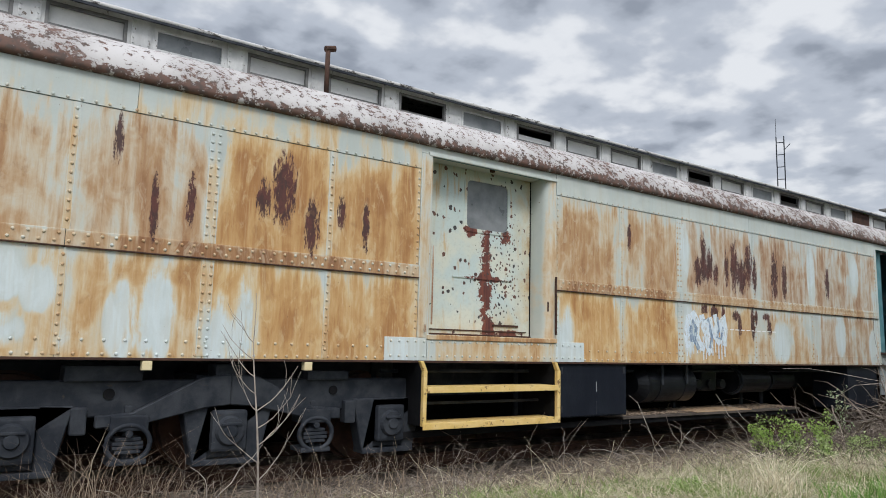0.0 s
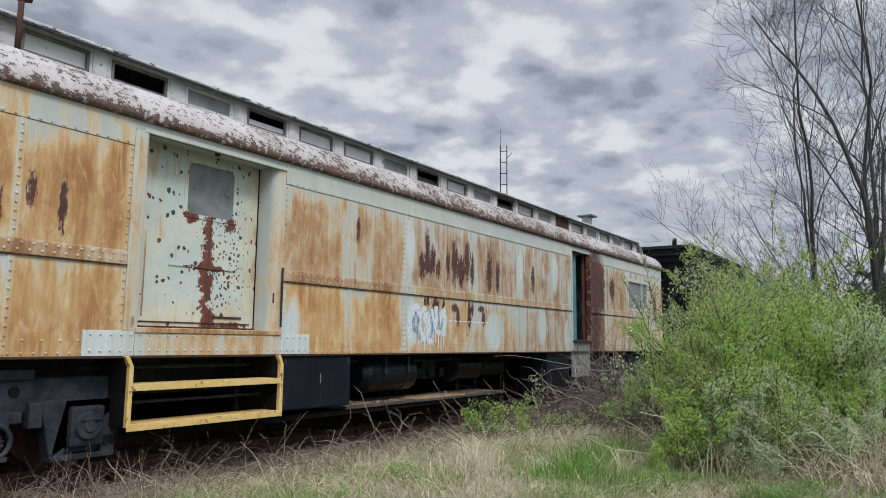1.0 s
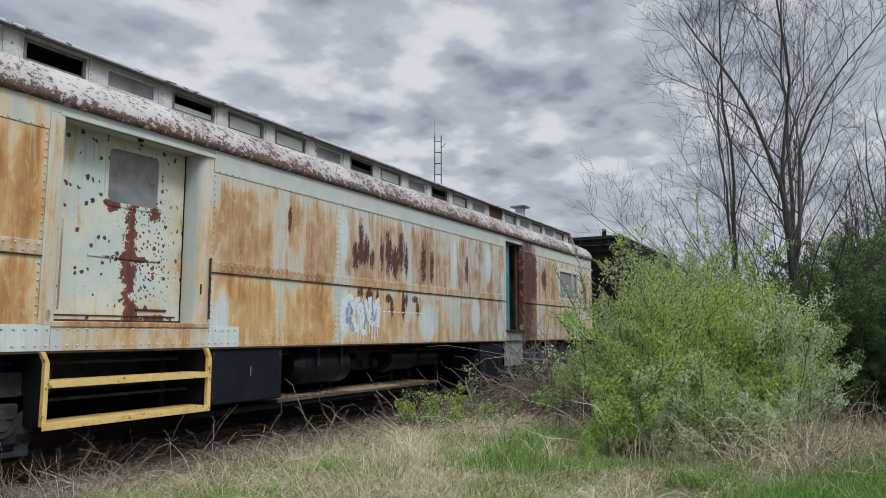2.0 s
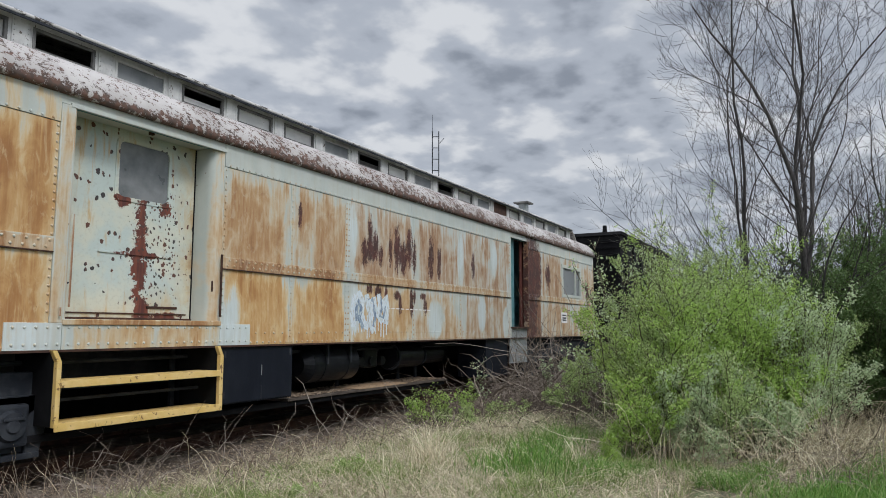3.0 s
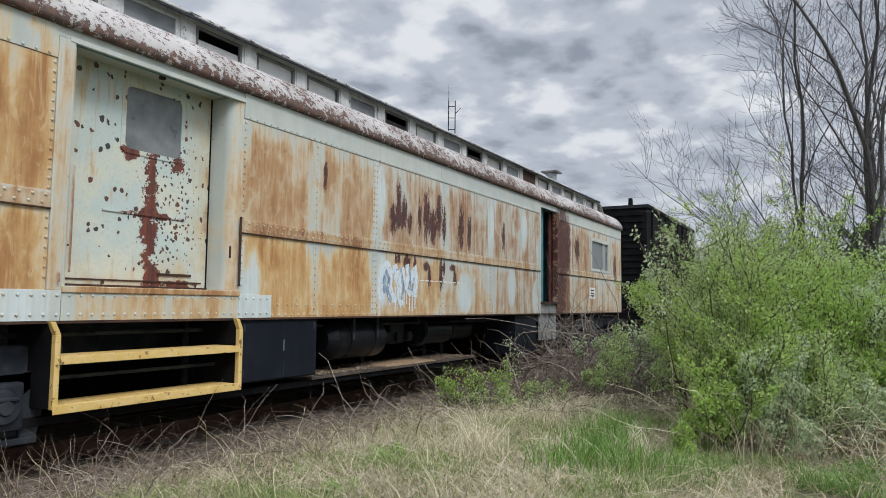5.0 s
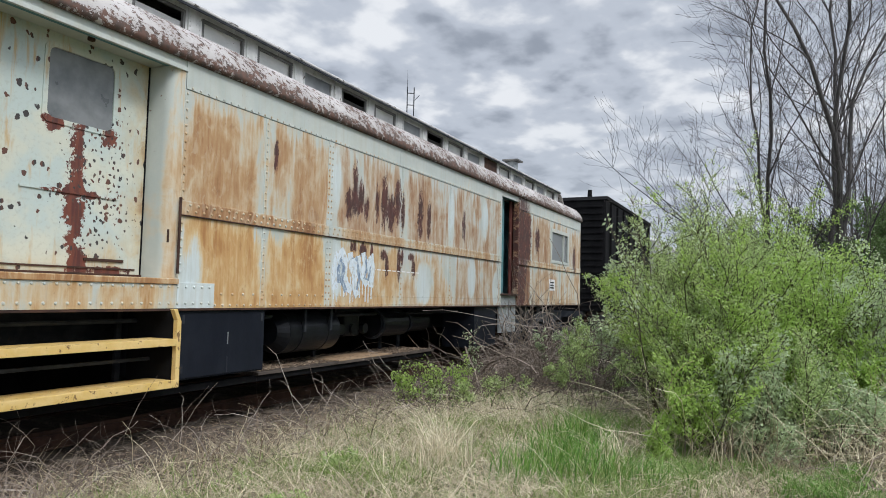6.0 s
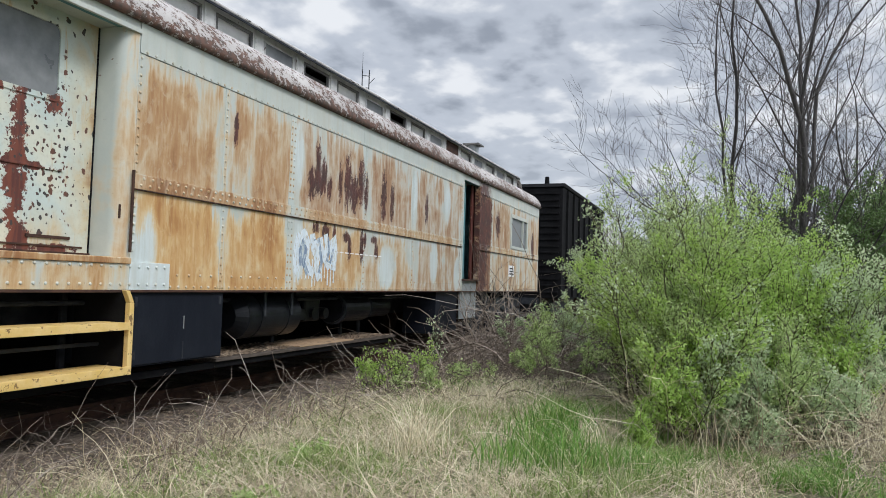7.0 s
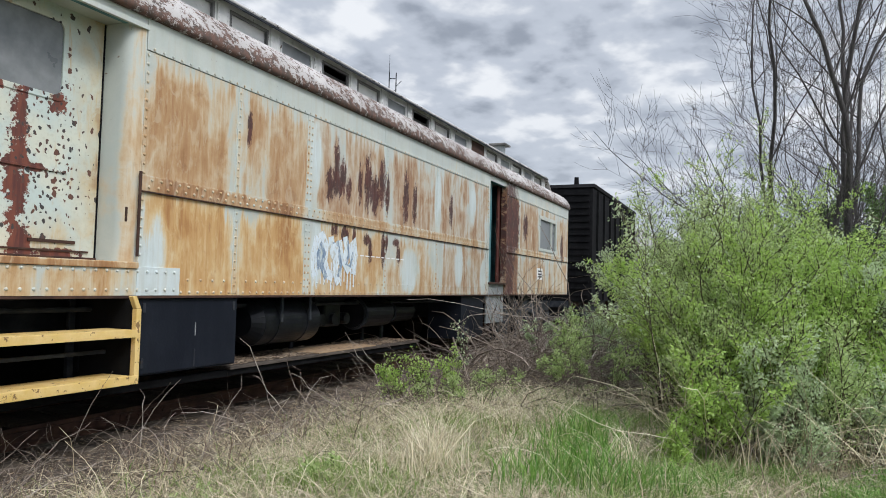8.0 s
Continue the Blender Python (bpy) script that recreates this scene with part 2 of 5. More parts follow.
def door_paint():
    m, t, b = material("chipped_door_paint", 0.6)
    at = place(t)
    fine = fbm(t, at, 1, 6, 0.6, (12, 3, 1.6), 0.3)
    cloudy = fbm(t, at, 2.6, 5, 0.55)
    c = mix(t, step(t, cloudy, 0.42, 0.62), (0.46, 0.53, 0.50), (0.55, 0.56, 0.47))
    c = mix(t, step(t, fine, 0.55, 0.72), c, (0.50, 0.36, 0.19))
    s = node(t, "ShaderNodeSeparateXYZ")
    t.links.new(at, s.inputs[0])
    rim = calc(t, "MINIMUM", calc(t, "MINIMUM", calc(t, "ADD", s.outputs[0], 1.86), calc(t, "SUBTRACT", -0.15, s.outputs[0])), calc(t, "SUBTRACT", s.outputs[2], 1.68))
    rim = calc(t, "ADD", rim, calc(t, "MULTIPLY", calc(t, "SUBTRACT", cloudy, 0.5), 0.9))
    grime = fbm(t, at, 1, 6, 0.65, (5, 2, 3), 0.7)
    c = mix(t, calc(t, "MULTIPLY", step(t, rim, -0.05, 0.34, 1.0, 0.0), step(t, grime, 0.36, 0.60, 0.25, 0.9)), c, (0.52, 0.40, 0.22))
    c = mix(t, calc(t, "MULTIPLY", step(t, rim, -0.16, 0.07, 1.0, 0.0), step(t, grime, 0.44, 0.58)), c, (0.26, 0.125, 0.055))
    c = mix(t, calc(t, "MULTIPLY", step(t, fbm(t, at, 30, 4, 0.6), 0.5, 0.7), 0.25), c, (0.30, 0.28, 0.22))
    wear = spots(t, at, DOOR_SCARS)
    ragged = calc(t, "ADD", calc(t, "MULTIPLY", wear, 0.26), fbm(t, at, 11, 7, 0.7))
    bare = calc(t, "MULTIPLY", step(t, ragged, 0.60, 0.64), step(t, wear, 0.0, 0.1))
    c = mix(t, bare, c, mix(t, step(t, fine, 0.4, 0.6), (0.16, 0.045, 0.026), (0.075, 0.022, 0.018)))
    cell = node(t, "ShaderNodeTexVoronoi")
    torn = node(t, "ShaderNodeTexNoise")
    torn.inputs["Scale"].default_value, torn.inputs["Detail"].default_value = 22.0, 3.0
    t.links.new(at, torn.inputs["Vector"])
    torn = vec(t, "ADD", at, vec(t, "MULTIPLY", vec(t, "SUBTRACT", torn.outputs["Color"], (0.5, 0.5, 0.5)), (0.06, 0.0, 0.06)))
    t.links.new(vec(t, "MULTIPLY", torn, (13, 13, 10.5)), cell.inputs["Vector"])
    cell.inputs["Scale"].default_value = 1.0
    tone = node(t, "ShaderNodeSeparateColor")
    t.links.new(cell.outputs["Color"], tone.inputs[0])
    size = step(t, tone.outputs[0], 0.12, 0.9, -0.03, 0.29)
    chip = step(t, calc(t, "SUBTRACT", cell.outputs["Distance"], size), -0.02, 0.02, 1.0, 0.0)
    small = node(t, "ShaderNodeTexVoronoi")
    t.links.new(vec(t, "MULTIPLY", torn, (24, 24, 20)), small.inputs["Vector"])
    small.inputs["Scale"].default_value = 1.0
    near = spots(t, at, [(-0.62, 2.45, 0.55, 0.95)])
    speck = step(t, calc(t, "SUBTRACT", small.outputs["Distance"], calc(t, "MULTIPLY", near, 0.33)), -0.02, 0.02, 1.0, 0.0)
    chip = calc(t, "MAXIMUM", chip, speck)
    c = mix(t, chip, c, mix(t, step(t, fine, 0.46, 0.56), (0.04, 0.036, 0.036), (0.11, 0.045, 0.03)))
    colour(t, b, c)
    bump(t, b, calc(t, "SUBTRACT", cloudy, calc(t, "MAXIMUM", chip, bare)), 0.3, 0.004)
    return m


def flaking_roof():
    m, t, b = material("flaking_roof_paint", 0.8)
    at = place(t)
    s = node(t, "ShaderNodeSeparateXYZ")
    t.links.new(at, s.inputs[0])
    blot = fbm(t, at, 1, 8, 0.76, (13.0, 15, 15), 0.25)
    large = fbm(t, at, 1, 4, 0.5, (1.4, 1.4, 1.4))
    lip = step(t, s.outputs[2], 3.74, 3.86, 0.09, 0.0)
    v = calc(t, "ADD", calc(t, "ADD", calc(t, "MULTIPLY", blot, 0.78), calc(t, "MULTIPLY", large, 0.22)), lip)
    bare = step(t, v, 0.515, 0.55)
    grey = mix(t, step(t, large, 0.35, 0.65), (0.47, 0.445, 0.43), (0.34, 0.315, 0.30))
    red = mix(t, step(t, fbm(t, at, 14, 4), 0.4, 0.62), (0.13, 0.070, 0.052), (0.078, 0.054, 0.045))
    colour(t, b, mix(t, bare, grey, red))
    bump(t, b, calc(t, "SUBTRACT", calc(t, "MULTIPLY", blot, 0.3), bare), 0.5, 0.006)
    return m


def mottled(name, a, b_, rough=0.8, scale=4.0, stretch=(1, 1, 1), chips=None, level=0.62, metal=0.0, relief=0.25, sheen=0.35):
    """Two tones in soft patches, with fine grain and, where asked for, chips of a third."""
    m, t, b = material(name, rough, metal)
    at = place(t)
    patch = fbm(t, at, scale, 6, 0.6, stretch, 0.3)
    grain = fbm(t, at, scale * 14, 3, 0.6)
    c = mix(t, step(t, patch, 0.34, 0.66), a, b_)
    c = mix(t, calc(t, "MULTIPLY", grain, 0.25), c, tuple(0.6 * x for x in a))
    if chips:
        gone = step(t, fbm(t, at, scale * 3, 6, 0.65, stretch, 0.4), level, level + 0.04)
        c = mix(t, gone, c, chips)
    colour(t, b, c)
    b.inputs["Specular IOR Level"].default_value = sheen
    bump(t, b, calc(t, "ADD", patch, grain), relief, 0.006)
    return m


def leafy(name, tones, light=0.45, rough=0.6):
    """Thin leaves or blades, each island with a tone of its own, that let some light through."""
    m, t, b = material(name, rough)
    pick = node(t, "ShaderNodeNewGeometry").outputs["Random Per Island"]
    ramp = node(t, "ShaderNodeValToRGB")
    t.links.new(pick, ramp.inputs[0])
    while len(ramp.color_ramp.elements) < len(tones):
        ramp.color_ramp.elements.new(0.5)
    for i, tone in enumerate(tones):
        ramp.color_ramp.elements[i].position = i / (len(tones) - 1)
        ramp.color_ramp.elements[i].color = (*tone, 1)
    colour(t, b, ramp.outputs[0])
    thin = node(t, "ShaderNodeBsdfTranslucent")
    t.links.new(ramp.outputs[0], thin.inputs[0])
    both = node(t, "ShaderNodeMixShader")
    both.inputs[0].default_value = light
    t.links.new(b.outputs[0], both.inputs[1]), t.links.new(thin.outputs[0], both.inputs[2])
    t.links.new(both.outputs[0], t.nodes["Material Output"].inputs[0])
    return m


def earth():
    m, t, b = material("soil_and_thatch", 0.95)
    at = place(t)
    s = node(t, "ShaderNodeSeparateXYZ")
    t.links.new(at, s.inputs[0])
    patch = fbm(t, at, 1.3, 6, 0.6)
    fibre = fbm(t, at, 1, 6, 0.7, (40, 18, 20), 1.2)
    soil = mix(t, step(t, fibre, 0.35, 0.65), (0.036, 0.027, 0.021), (0.105, 0.080, 0.060))
    straw = mix(t, step(t, fibre, 0.35, 0.65), (0.05, 0.04, 0.026), (0.17, 0.138, 0.088))
    green = mix(t, step(t, fibre, 0.3, 0.7), (0.035, 0.055, 0.016), (0.10, 0.14, 0.04))
    c = mix(t, step(t, patch, 0.42, 0.58), straw, green)
    c = mix(t, step(t, calc(t, "ADD", s.outputs[1], calc(t, "MULTIPLY", patch, 0.8)), -1.1, 0.0), c, soil)
    colour(t, b, c)
    bump(t, b, fibre, 0.6, 0.02)
    return m


SIDE, DOOR, ROOF = rusty_side(), door_paint(), flaking_roof()
CLERE = mottled("grimy_white_paint", (0.44, 0.44, 0.44), (0.60, 0.60, 0.59), 0.75, 3, (2, 2, 1), (0.11, 0.085, 0.07), 0.63)
ROOFTOP = mottled("peeling_roof_top", (0.36, 0.35, 0.34), (0.52, 0.51, 0.49), 0.85, 2.5, (1, 2, 2), (0.05, 0.045, 0.042), 0.56)
BOARD = mottled("pale_board", (0.56, 0.56, 0.55), (0.68, 0.67, 0.65), 0.8, 3, (1, 2, 2), (0.22, 0.19, 0.17), 0.66)
FRAME = mottled("weathered_dark_frame", (0.10, 0.10, 0.10), (0.20, 0.195, 0.19), 0.8, 5)
BLUEPAINT = mottled("faded_blue_paint", (0.22, 0.36, 0.58), (0.34, 0.47, 0.64), 0.6, 9)
TEAL = mottled("teal_interior_paint", (0.06, 0.18, 0.20), (0.12, 0.26, 0.285), 0.6, 3)
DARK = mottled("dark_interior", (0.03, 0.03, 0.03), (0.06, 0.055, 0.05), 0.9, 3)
BLACK = mottled("dusty_black_iron", (0.018, 0.021, 0.027), (0.044, 0.048, 0.055), 0.6, 5, (1, 1, 1), (0.05, 0.042, 0.036), 0.66, sheen=0.15)
BOX = mottled("dark_blue_grey_paint", (0.010, 0.012, 0.018), (0.016, 0.019, 0.026), 0.5, 2.5, (1, 1, 0.5), (0.06, 0.06, 0.07), 0.72, sheen=0.1)
# black car paint, and the shade under the car put into colour
NIGHT = mottled("black_paint_and_shade", (0.005, 0.005, 0.006), (0.011, 0.011, 0.012), 0.8, 4, sheen=0.1)
MAROON = mottled("maroon_rusted_paint", (0.075, 0.022, 0.018), (0.12, 0.035, 0.025), 0.8, 5, (2, 1, 0.6), (0.20, 0.12, 0.08), 0.62)
TANK = mottled("glossy_black_enamel", (0.006, 0.007, 0.009), (0.013, 0.014, 0.017), 0.32, 6, (1, 1, 1), (0.05, 0.045, 0.04), 0.68, sheen=0.2)
RUSTIRON = mottled("brown_rusted_iron", (0.036, 0.019, 0.014), (0.075, 0.036, 0.023), 0.85, 6)
YELLOW = mottled("worn_yellow_paint", (0.62, 0.42, 0.13), (0.70, 0.51, 0.22), 0.6, 6, (1, 1, 1), (0.20, 0.12, 0.05), 0.60)
TIMBER = mottled("weathered_timber", (0.075, 0.058, 0.045), (0.16, 0.13, 0.10), 0.9, 5, (1, 6, 6))
PLANK = mottled("grey_plank", (0.055, 0.046, 0.040), (0.12, 0.10, 0.085), 0.95, 5, (0.6, 6, 6), sheen=0.05)
SHEET = mottled("tan_board", (0.33, 0.22, 0.13), (0.42, 0.29, 0.18), 0.8, 4)
BALLAST = mottled("grey_ballast", (0.06, 0.052, 0.046), (0.13, 0.115, 0.10), 0.95, 20)
GREYSTEEL = mottled("grey_galvanised_steel", (0.26, 0.28, 0.29), (0.38, 0.40, 0.40), 0.5, 5, metal=0.3)
CREAM = mottled("cream_paint", (0.62, 0.50, 0.28), (0.70, 0.60, 0.38), 0.7, 6)
DARKTWIG = mottled("dark_dead_twig", (0.075, 0.058, 0.048), (0.16, 0.125, 0.10), 0.9, 6)
WHITE = mottled("white_sticker", (0.72, 0.72, 0.72), (0.8, 0.8, 0.8), 0.5, 6)
GRAFFITI = mottled("faded_spray_paint", (0.15, 0.21, 0.30), (0.30, 0.37, 0.45), 0.6, 9, (2, 1, 0.5), (0.52, 0.58, 0.60), 0.54)
WHITESPRAY = mottled("white_spray_paint", (0.58, 0.66, 0.72), (0.68, 0.74, 0.78), 0.6, 9, (2, 1, 0.5), (0.42, 0.40, 0.34), 0.55)
BARK = mottled("grey_brown_bark", (0.046, 0.042, 0.043), (0.10, 0.092, 0.090), 0.95, 8, (3, 3, 0.5), relief=0.6)
TWIG = mottled("dry_twig", (0.16, 0.125, 0.10), (0.30, 0.25, 0.21), 0.9, 6)
STEM = mottled("green_brown_stem", (0.050, 0.042, 0.030), (0.11, 0.095, 0.055), 0.85, 6)
LEAF = leafy("young_willow_leaf", [(0.26, 0.37, 0.12), (0.38, 0.50, 0.18), (0.56, 0.66, 0.32), (0.32, 0.43, 0.16)], 0.55)
LEAFBRIGHT = leafy("bright_spring_leaf", [(0.27, 0.43, 0.08), (0.44, 0.60, 0.16), (0.36, 0.52, 0.12), (0.52, 0.64, 0.26)], 0.55)
LEAFGREY = leafy("silvery_leaf", [(0.38, 0.48, 0.25), (0.60, 0.69, 0.46), (0.46, 0.57, 0.31)], 0.55)
GRASS = leafy("green_grass_blade", [(0.10, 0.17, 0.035), (0.18, 0.27, 0.06), (0.26, 0.35, 0.10), (0.36, 0.38, 0.18)], 0.3)
LUSH = leafy("lush_grass_blade", [(0.06, 0.17, 0.02), (0.11, 0.25, 0.035), (0.18, 0.33, 0.06), (0.24, 0.32, 0.10)], 0.3)
STRAW = leafy("dry_straw_blade", [(0.12, 0.09, 0.055), (0.36, 0.30, 0.19), (0.72, 0.64, 0.46), (0.50, 0.42, 0.28), (0.17, 0.125, 0.085)], 0.2)
BLEACH = leafy("bleached_straw", [(0.44, 0.37, 0.25), (0.74, 0.66, 0.47), (0.82, 0.75, 0.57), (0.56, 0.48, 0.33)], 0.25)
EARTH = earth()


def glass():
    m, t, b = material("dusty_grey_pane", 0.35)
    at = place(t)
    dust = fbm(t, at, 3, 5, 0.6)
    colour(t, b, mix(t, step(t, dust, 0.35, 0.65), (0.115, 0.125, 0.13), (0.20, 0.21, 0.215)))
    wire(t, step(t, dust, 0.3, 0.7, 0.25, 0.55), b.inputs["Roughness"])
    return m


PANE = glass()

# ---- building helpers ----
def part(name, bm, mat, parent=None, label="", smooth=False):
    me = bpy.data.meshes.new(name)
    if isinstance(bm, tuple):
        me.from_pydata(*bm)
    else:
        bm.to_mesh(me)
        bm.free()
    me.materials.append(mat)
    if smooth:
        for p in me.polygons:
            p.use_smooth = True
    ob = new(name, me)
    ob.parent = parent
    if label:
        tagged(ob, label)
    return ob


def box(x0, x1, y0, y1, z0, z1, bevel=0.0, bm=None):
    bm = bm or bmesh.new()
    got = bmesh.ops.create_cube(bm, size=1.0, matrix=Matrix.Translation(((x0 + x1) / 2, (y0 + y1) / 2, (z0 + z1) / 2)) @ Matrix.Diagonal((x1 - x0, y1 - y0, z1 - z0, 1)))
    if bevel:
        edges = {e for v in got["verts"] for e in v.link_edges}
        bmesh.ops.bevel(bm, geom=list(edges), offset=bevel, segments=2, affect="EDGES", profile=0.6)
    return bm


def rod(a, b, r0, r1=None, sides=10, bm=None):
    """A closed cylinder or cone from a to b."""
    bm = bm or bmesh.new()
    a, b = Vector(a), Vector(b)
    turn = (b - a).to_track_quat("Z", "Y").to_matrix().to_4x4()
    bmesh.ops.create_cone(bm, cap_ends=True, segments=sides, radius1=r0, radius2=r0 if r1 is None else r1, depth=(b - a).length,
                          matrix=Matrix.Translation((a + b) / 2) @ turn)
    return bm


def sweep(profile, x0, x1, cuts=1):
    """A sheet with the y-z profile, drawn along x."""
    bm = bmesh.new()
    rows = [[bm.verts.new((x0 + (x1 - x0) * i / cuts, y, z)) for y, z in profile] for i in range(cuts + 1)]
    for a, b in zip(rows, rows[1:]):
        for i in range(len(profile) - 1):
            bm.faces.new((a[i], b[i], b[i + 1], a[i + 1]))
    return bm


def thick(ob, d):
    mod = ob.modifiers.new("thickness", "SOLIDIFY")
    mod.thickness, mod.offset = d, 0
    return ob


def prism(outline, y0, y1, bevel=0.0):
    """An x-z outline, drawn along y."""
    bm = bmesh.new()
    a = [bm.verts.new((x, y0, z)) for x, z in outline]
    b = [bm.verts.new((x, y1, z)) for x, z in outline]
    bm.faces.new(a), bm.faces.new(list(reversed(b)))
    for i in range(len(a)):
        j = (i + 1) % len(a)
        bm.faces.new((a[j], a[i], b[i], b[j]))
    bmesh.ops.recalc_face_normals(bm, faces=bm.faces)
    if bevel:
        bmesh.ops.bevel(bm, geom=list(bm.edges), offset=bevel, segments=1, affect="EDGES")
    return bm


def studs(points, r=0.0155, h=0.012):
    """Rivet heads on the car's side: low domes that face -y."""
    verts, faces = [], []
    for x, y, z in points:
        n = len(verts)
        for k in range(6):
            c, s = math.cos(k * math.pi / 3), math.sin(k * math.pi / 3)
            verts += [(x + r * c, y, z + r * s)]
        for k in range(6):
            c, s = math.cos(k * math.pi / 3), math.sin(k * math.pi / 3)
            verts += [(x + 0.62 * r * c, y - h * 0.8, z + 0.62 * r * s)]
        verts.append((x, y - h, z))
        for k in range(6):
            j = (k + 1) % 6
            faces += [(n + j, n + k, n + 6 + k, n + 6 + j), (n + 6 + j, n + 6 + k, n + 12)]
    return verts, [], faces


def run(a, b, gap):
    n = max(1, round((b - a) / gap))
    return [a + (b - a) * (i + 0.5) / n for i in range(n)]


def tubes(paths, sides=4):
    """Many tapered tubes as one mesh: each path is a list of (point, radius)."""
    verts, faces = [], []
    for path in paths:
        base = len(verts)
        for i, (p, r) in enumerate(path):
            q = path[min(i + 1, len(path) - 1)][0] - path[max(i - 1, 0)][0]
            side = q.cross(Vector((0.31, 0.17, 0.93)))
            side = side.normalized() if side.length > 1e-6 else Vector((1, 0, 0))
            other = q.cross(side).normalized()
            for k in range(sides):
                w = 2 * math.pi * k / sides
                verts.append(p + r * (math.cos(w) * side + math.sin(w) * other))
        for i in range(len(path) - 1):
            for k in range(sides):
                j = (k + 1) % sides
                a = base + i * sides
                faces.append((a + k, a + j, a + sides + j, a + sides + k))
    return [tuple(v) for v in verts], [], faces


def group_of(name, label, category, group="", at=(0, 0, 0)):
    ob = new(name)
    ob.location = at
    return tagged(ob, label, category, group)

# ---- the ground ----
def soft(a, b, v):
    u = min(1.0, max(0.0, (v - a) / (b - a)))
    return u * u * (3 - 2 * u)


def ground_z(x, y):
    """Height of the ground: a flat verge, a shallow trough beside the track and the low track bed."""
    z = 0.29 + 0.03 * noise.noise(Vector((0.5 * x, 0.5 * y, 0)))
    z += -0.15 * soft(-3.6, 0.2, y) if y < 4 else -0.15 * (1 - soft(4, 8, y))
    if abs(x) < 40 and abs(y) < 15:
        z += 0.03 * noise.noise(Vector((2.1 * x, 2.1 * y, 3)))
    return z


xs = [-2000, -600, -200, -80, -40, -20] + [-12 + 0.25 * i for i in range(129)] + [24, 30, 40, 60, 100, 200, 500, 1200, 3000]
ys = [-2000, -600, -200, -80, -40, -20] + [-12 + 0.25 * i for i in range(81)] + [12, 20, 40, 80, 200, 500, 1200, 3000]
verts = [(x, y, ground_z(x, y)) for y in ys for x in xs]
W = len(xs)
faces = [(j * W + i, j * W + i + 1, (j + 1) * W + i + 1, (j + 1) * W + i) for j in range(len(ys) - 1) for i in range(W - 1)]
ground = tagged(part("ground", (verts, [], faces), EARTH, smooth=True), "uneven ground of soil, thatch and patchy spring grass", "ground", kind="structure")

# ---- the track ----
RAIL_TOP = 0.33
MID = 1.525
for y in (MID - 0.7525, MID + 0.7525):
    bm = sweep([(y - 0.07, RAIL_TOP - 0.16), (y - 0.07, RAIL_TOP - 0.145), (y - 0.012, RAIL_TOP - 0.12), (y - 0.012, RAIL_TOP - 0.045), (y - 0.036, RAIL_TOP - 0.03),
                (y - 0.034, RAIL_TOP), (y + 0.034, RAIL_TOP), (y + 0.036, RAIL_TOP - 0.03), (y + 0.012, RAIL_TOP - 0.045), (y + 0.012, RAIL_TOP - 0.12),
                (y + 0.07, RAIL_TOP - 0.145), (y + 0.07, RAIL_TOP - 0.16), (y - 0.07, RAIL_TOP - 0.16)], -14, 60)
    rail = part("rail", bm, RUSTIRON)
    for x in (-7.2, 0.9, 9.0, 17.1):
        part("fishplate", box(x - 0.3, x + 0.3, y - 0.03, y - 0.014, RAIL_TOP - 0.115, RAIL_TOP - 0.05, 0.004), RUSTIRON, rail)
        for k in (-0.22, -0.08, 0.08, 0.22):
            part("track_bolt", rod((x + k, y - 0.05, RAIL_TOP - 0.082), (x + k, y - 0.029, RAIL_TOP - 0.082), 0.018, sides=6), RUSTIRON, rail)
    tagged(rail, "rusty steel rail on old timber ties", "rail", "rails of the track")
tie = tagged(part("railway_tie", box(-0.11, 0.11, -1.3, 1.3, -0.09, 0.09, 0.015), TIMBER), "weathered dark timber tie half sunk in soil", "railway tie", "ties of the track")
tie.location = (-12, MID, RAIL_TOP - 0.252)
for i in range(1, 62):
    copy_thing(tie, pose(-12 + 0.56 * i + random.uniform(-0.05, 0.05), MID + random.uniform(-0.08, 0.03), RAIL_TOP - 0.252, 0, 0, random.uniform(-2, 2)))

# ---- the passenger car ----
X0, X1 = -8.3, 14.87
SILL, BELT0, BELT1, SEAM, EAVE = 1.40, 2.27, 2.40, 3.445, 3.73
D0, D1 = -1.87, 0.0       # cargo doorway
V0, V1 = 8.47, 9.55       # open end doorway
WIDE = 3.05
car = group_of("railway_car", "old baggage car with rust-streaked pale blue-green paint", "railway car")
core = bmesh.new()
for x0, x1, z0, z1 in ((X0, D0 - 0.14, SILL + 0.01, EAVE - 0.01), (D1 + 0.002, V0, SILL + 0.01, EAVE - 0.01), (V1, 12.0, SILL + 0.01, EAVE - 0.01), (13.6, X1 - 0.012, SILL + 0.01, EAVE - 0.01),
                       (D0 - 0.14, D1 + 0.002, 3.625, EAVE - 0.01), (D0 - 0.14, D1 + 0.002, SILL + 0.01, 1.64), (V0, V1, 3.6, EAVE - 0.01), (12.0, 13.6, SILL + 0.01, 2.47), (12.0, 13.6, 3.24, EAVE - 0.01)):
    box(x0, x1, 0.012, 0.10, z0, z1, 0, core)
part("side_wall", core, TEAL, car)
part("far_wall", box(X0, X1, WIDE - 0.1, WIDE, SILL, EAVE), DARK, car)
part("end_wall", box(X1 - 0.012, X1 + 0.06, 0.01, WIDE - 0.01, SILL, EAVE + 0.1), SIDE, car, "rust-stained car end").color = (0.5, 0.7, 0.1, 1)
part("end_wall", box(X0 - 0.06, X0 + 0.012, 0.01, WIDE - 0.01, SILL, EAVE + 0.1), SIDE, car).color = (0.5, 0.7, 0.1, 1)
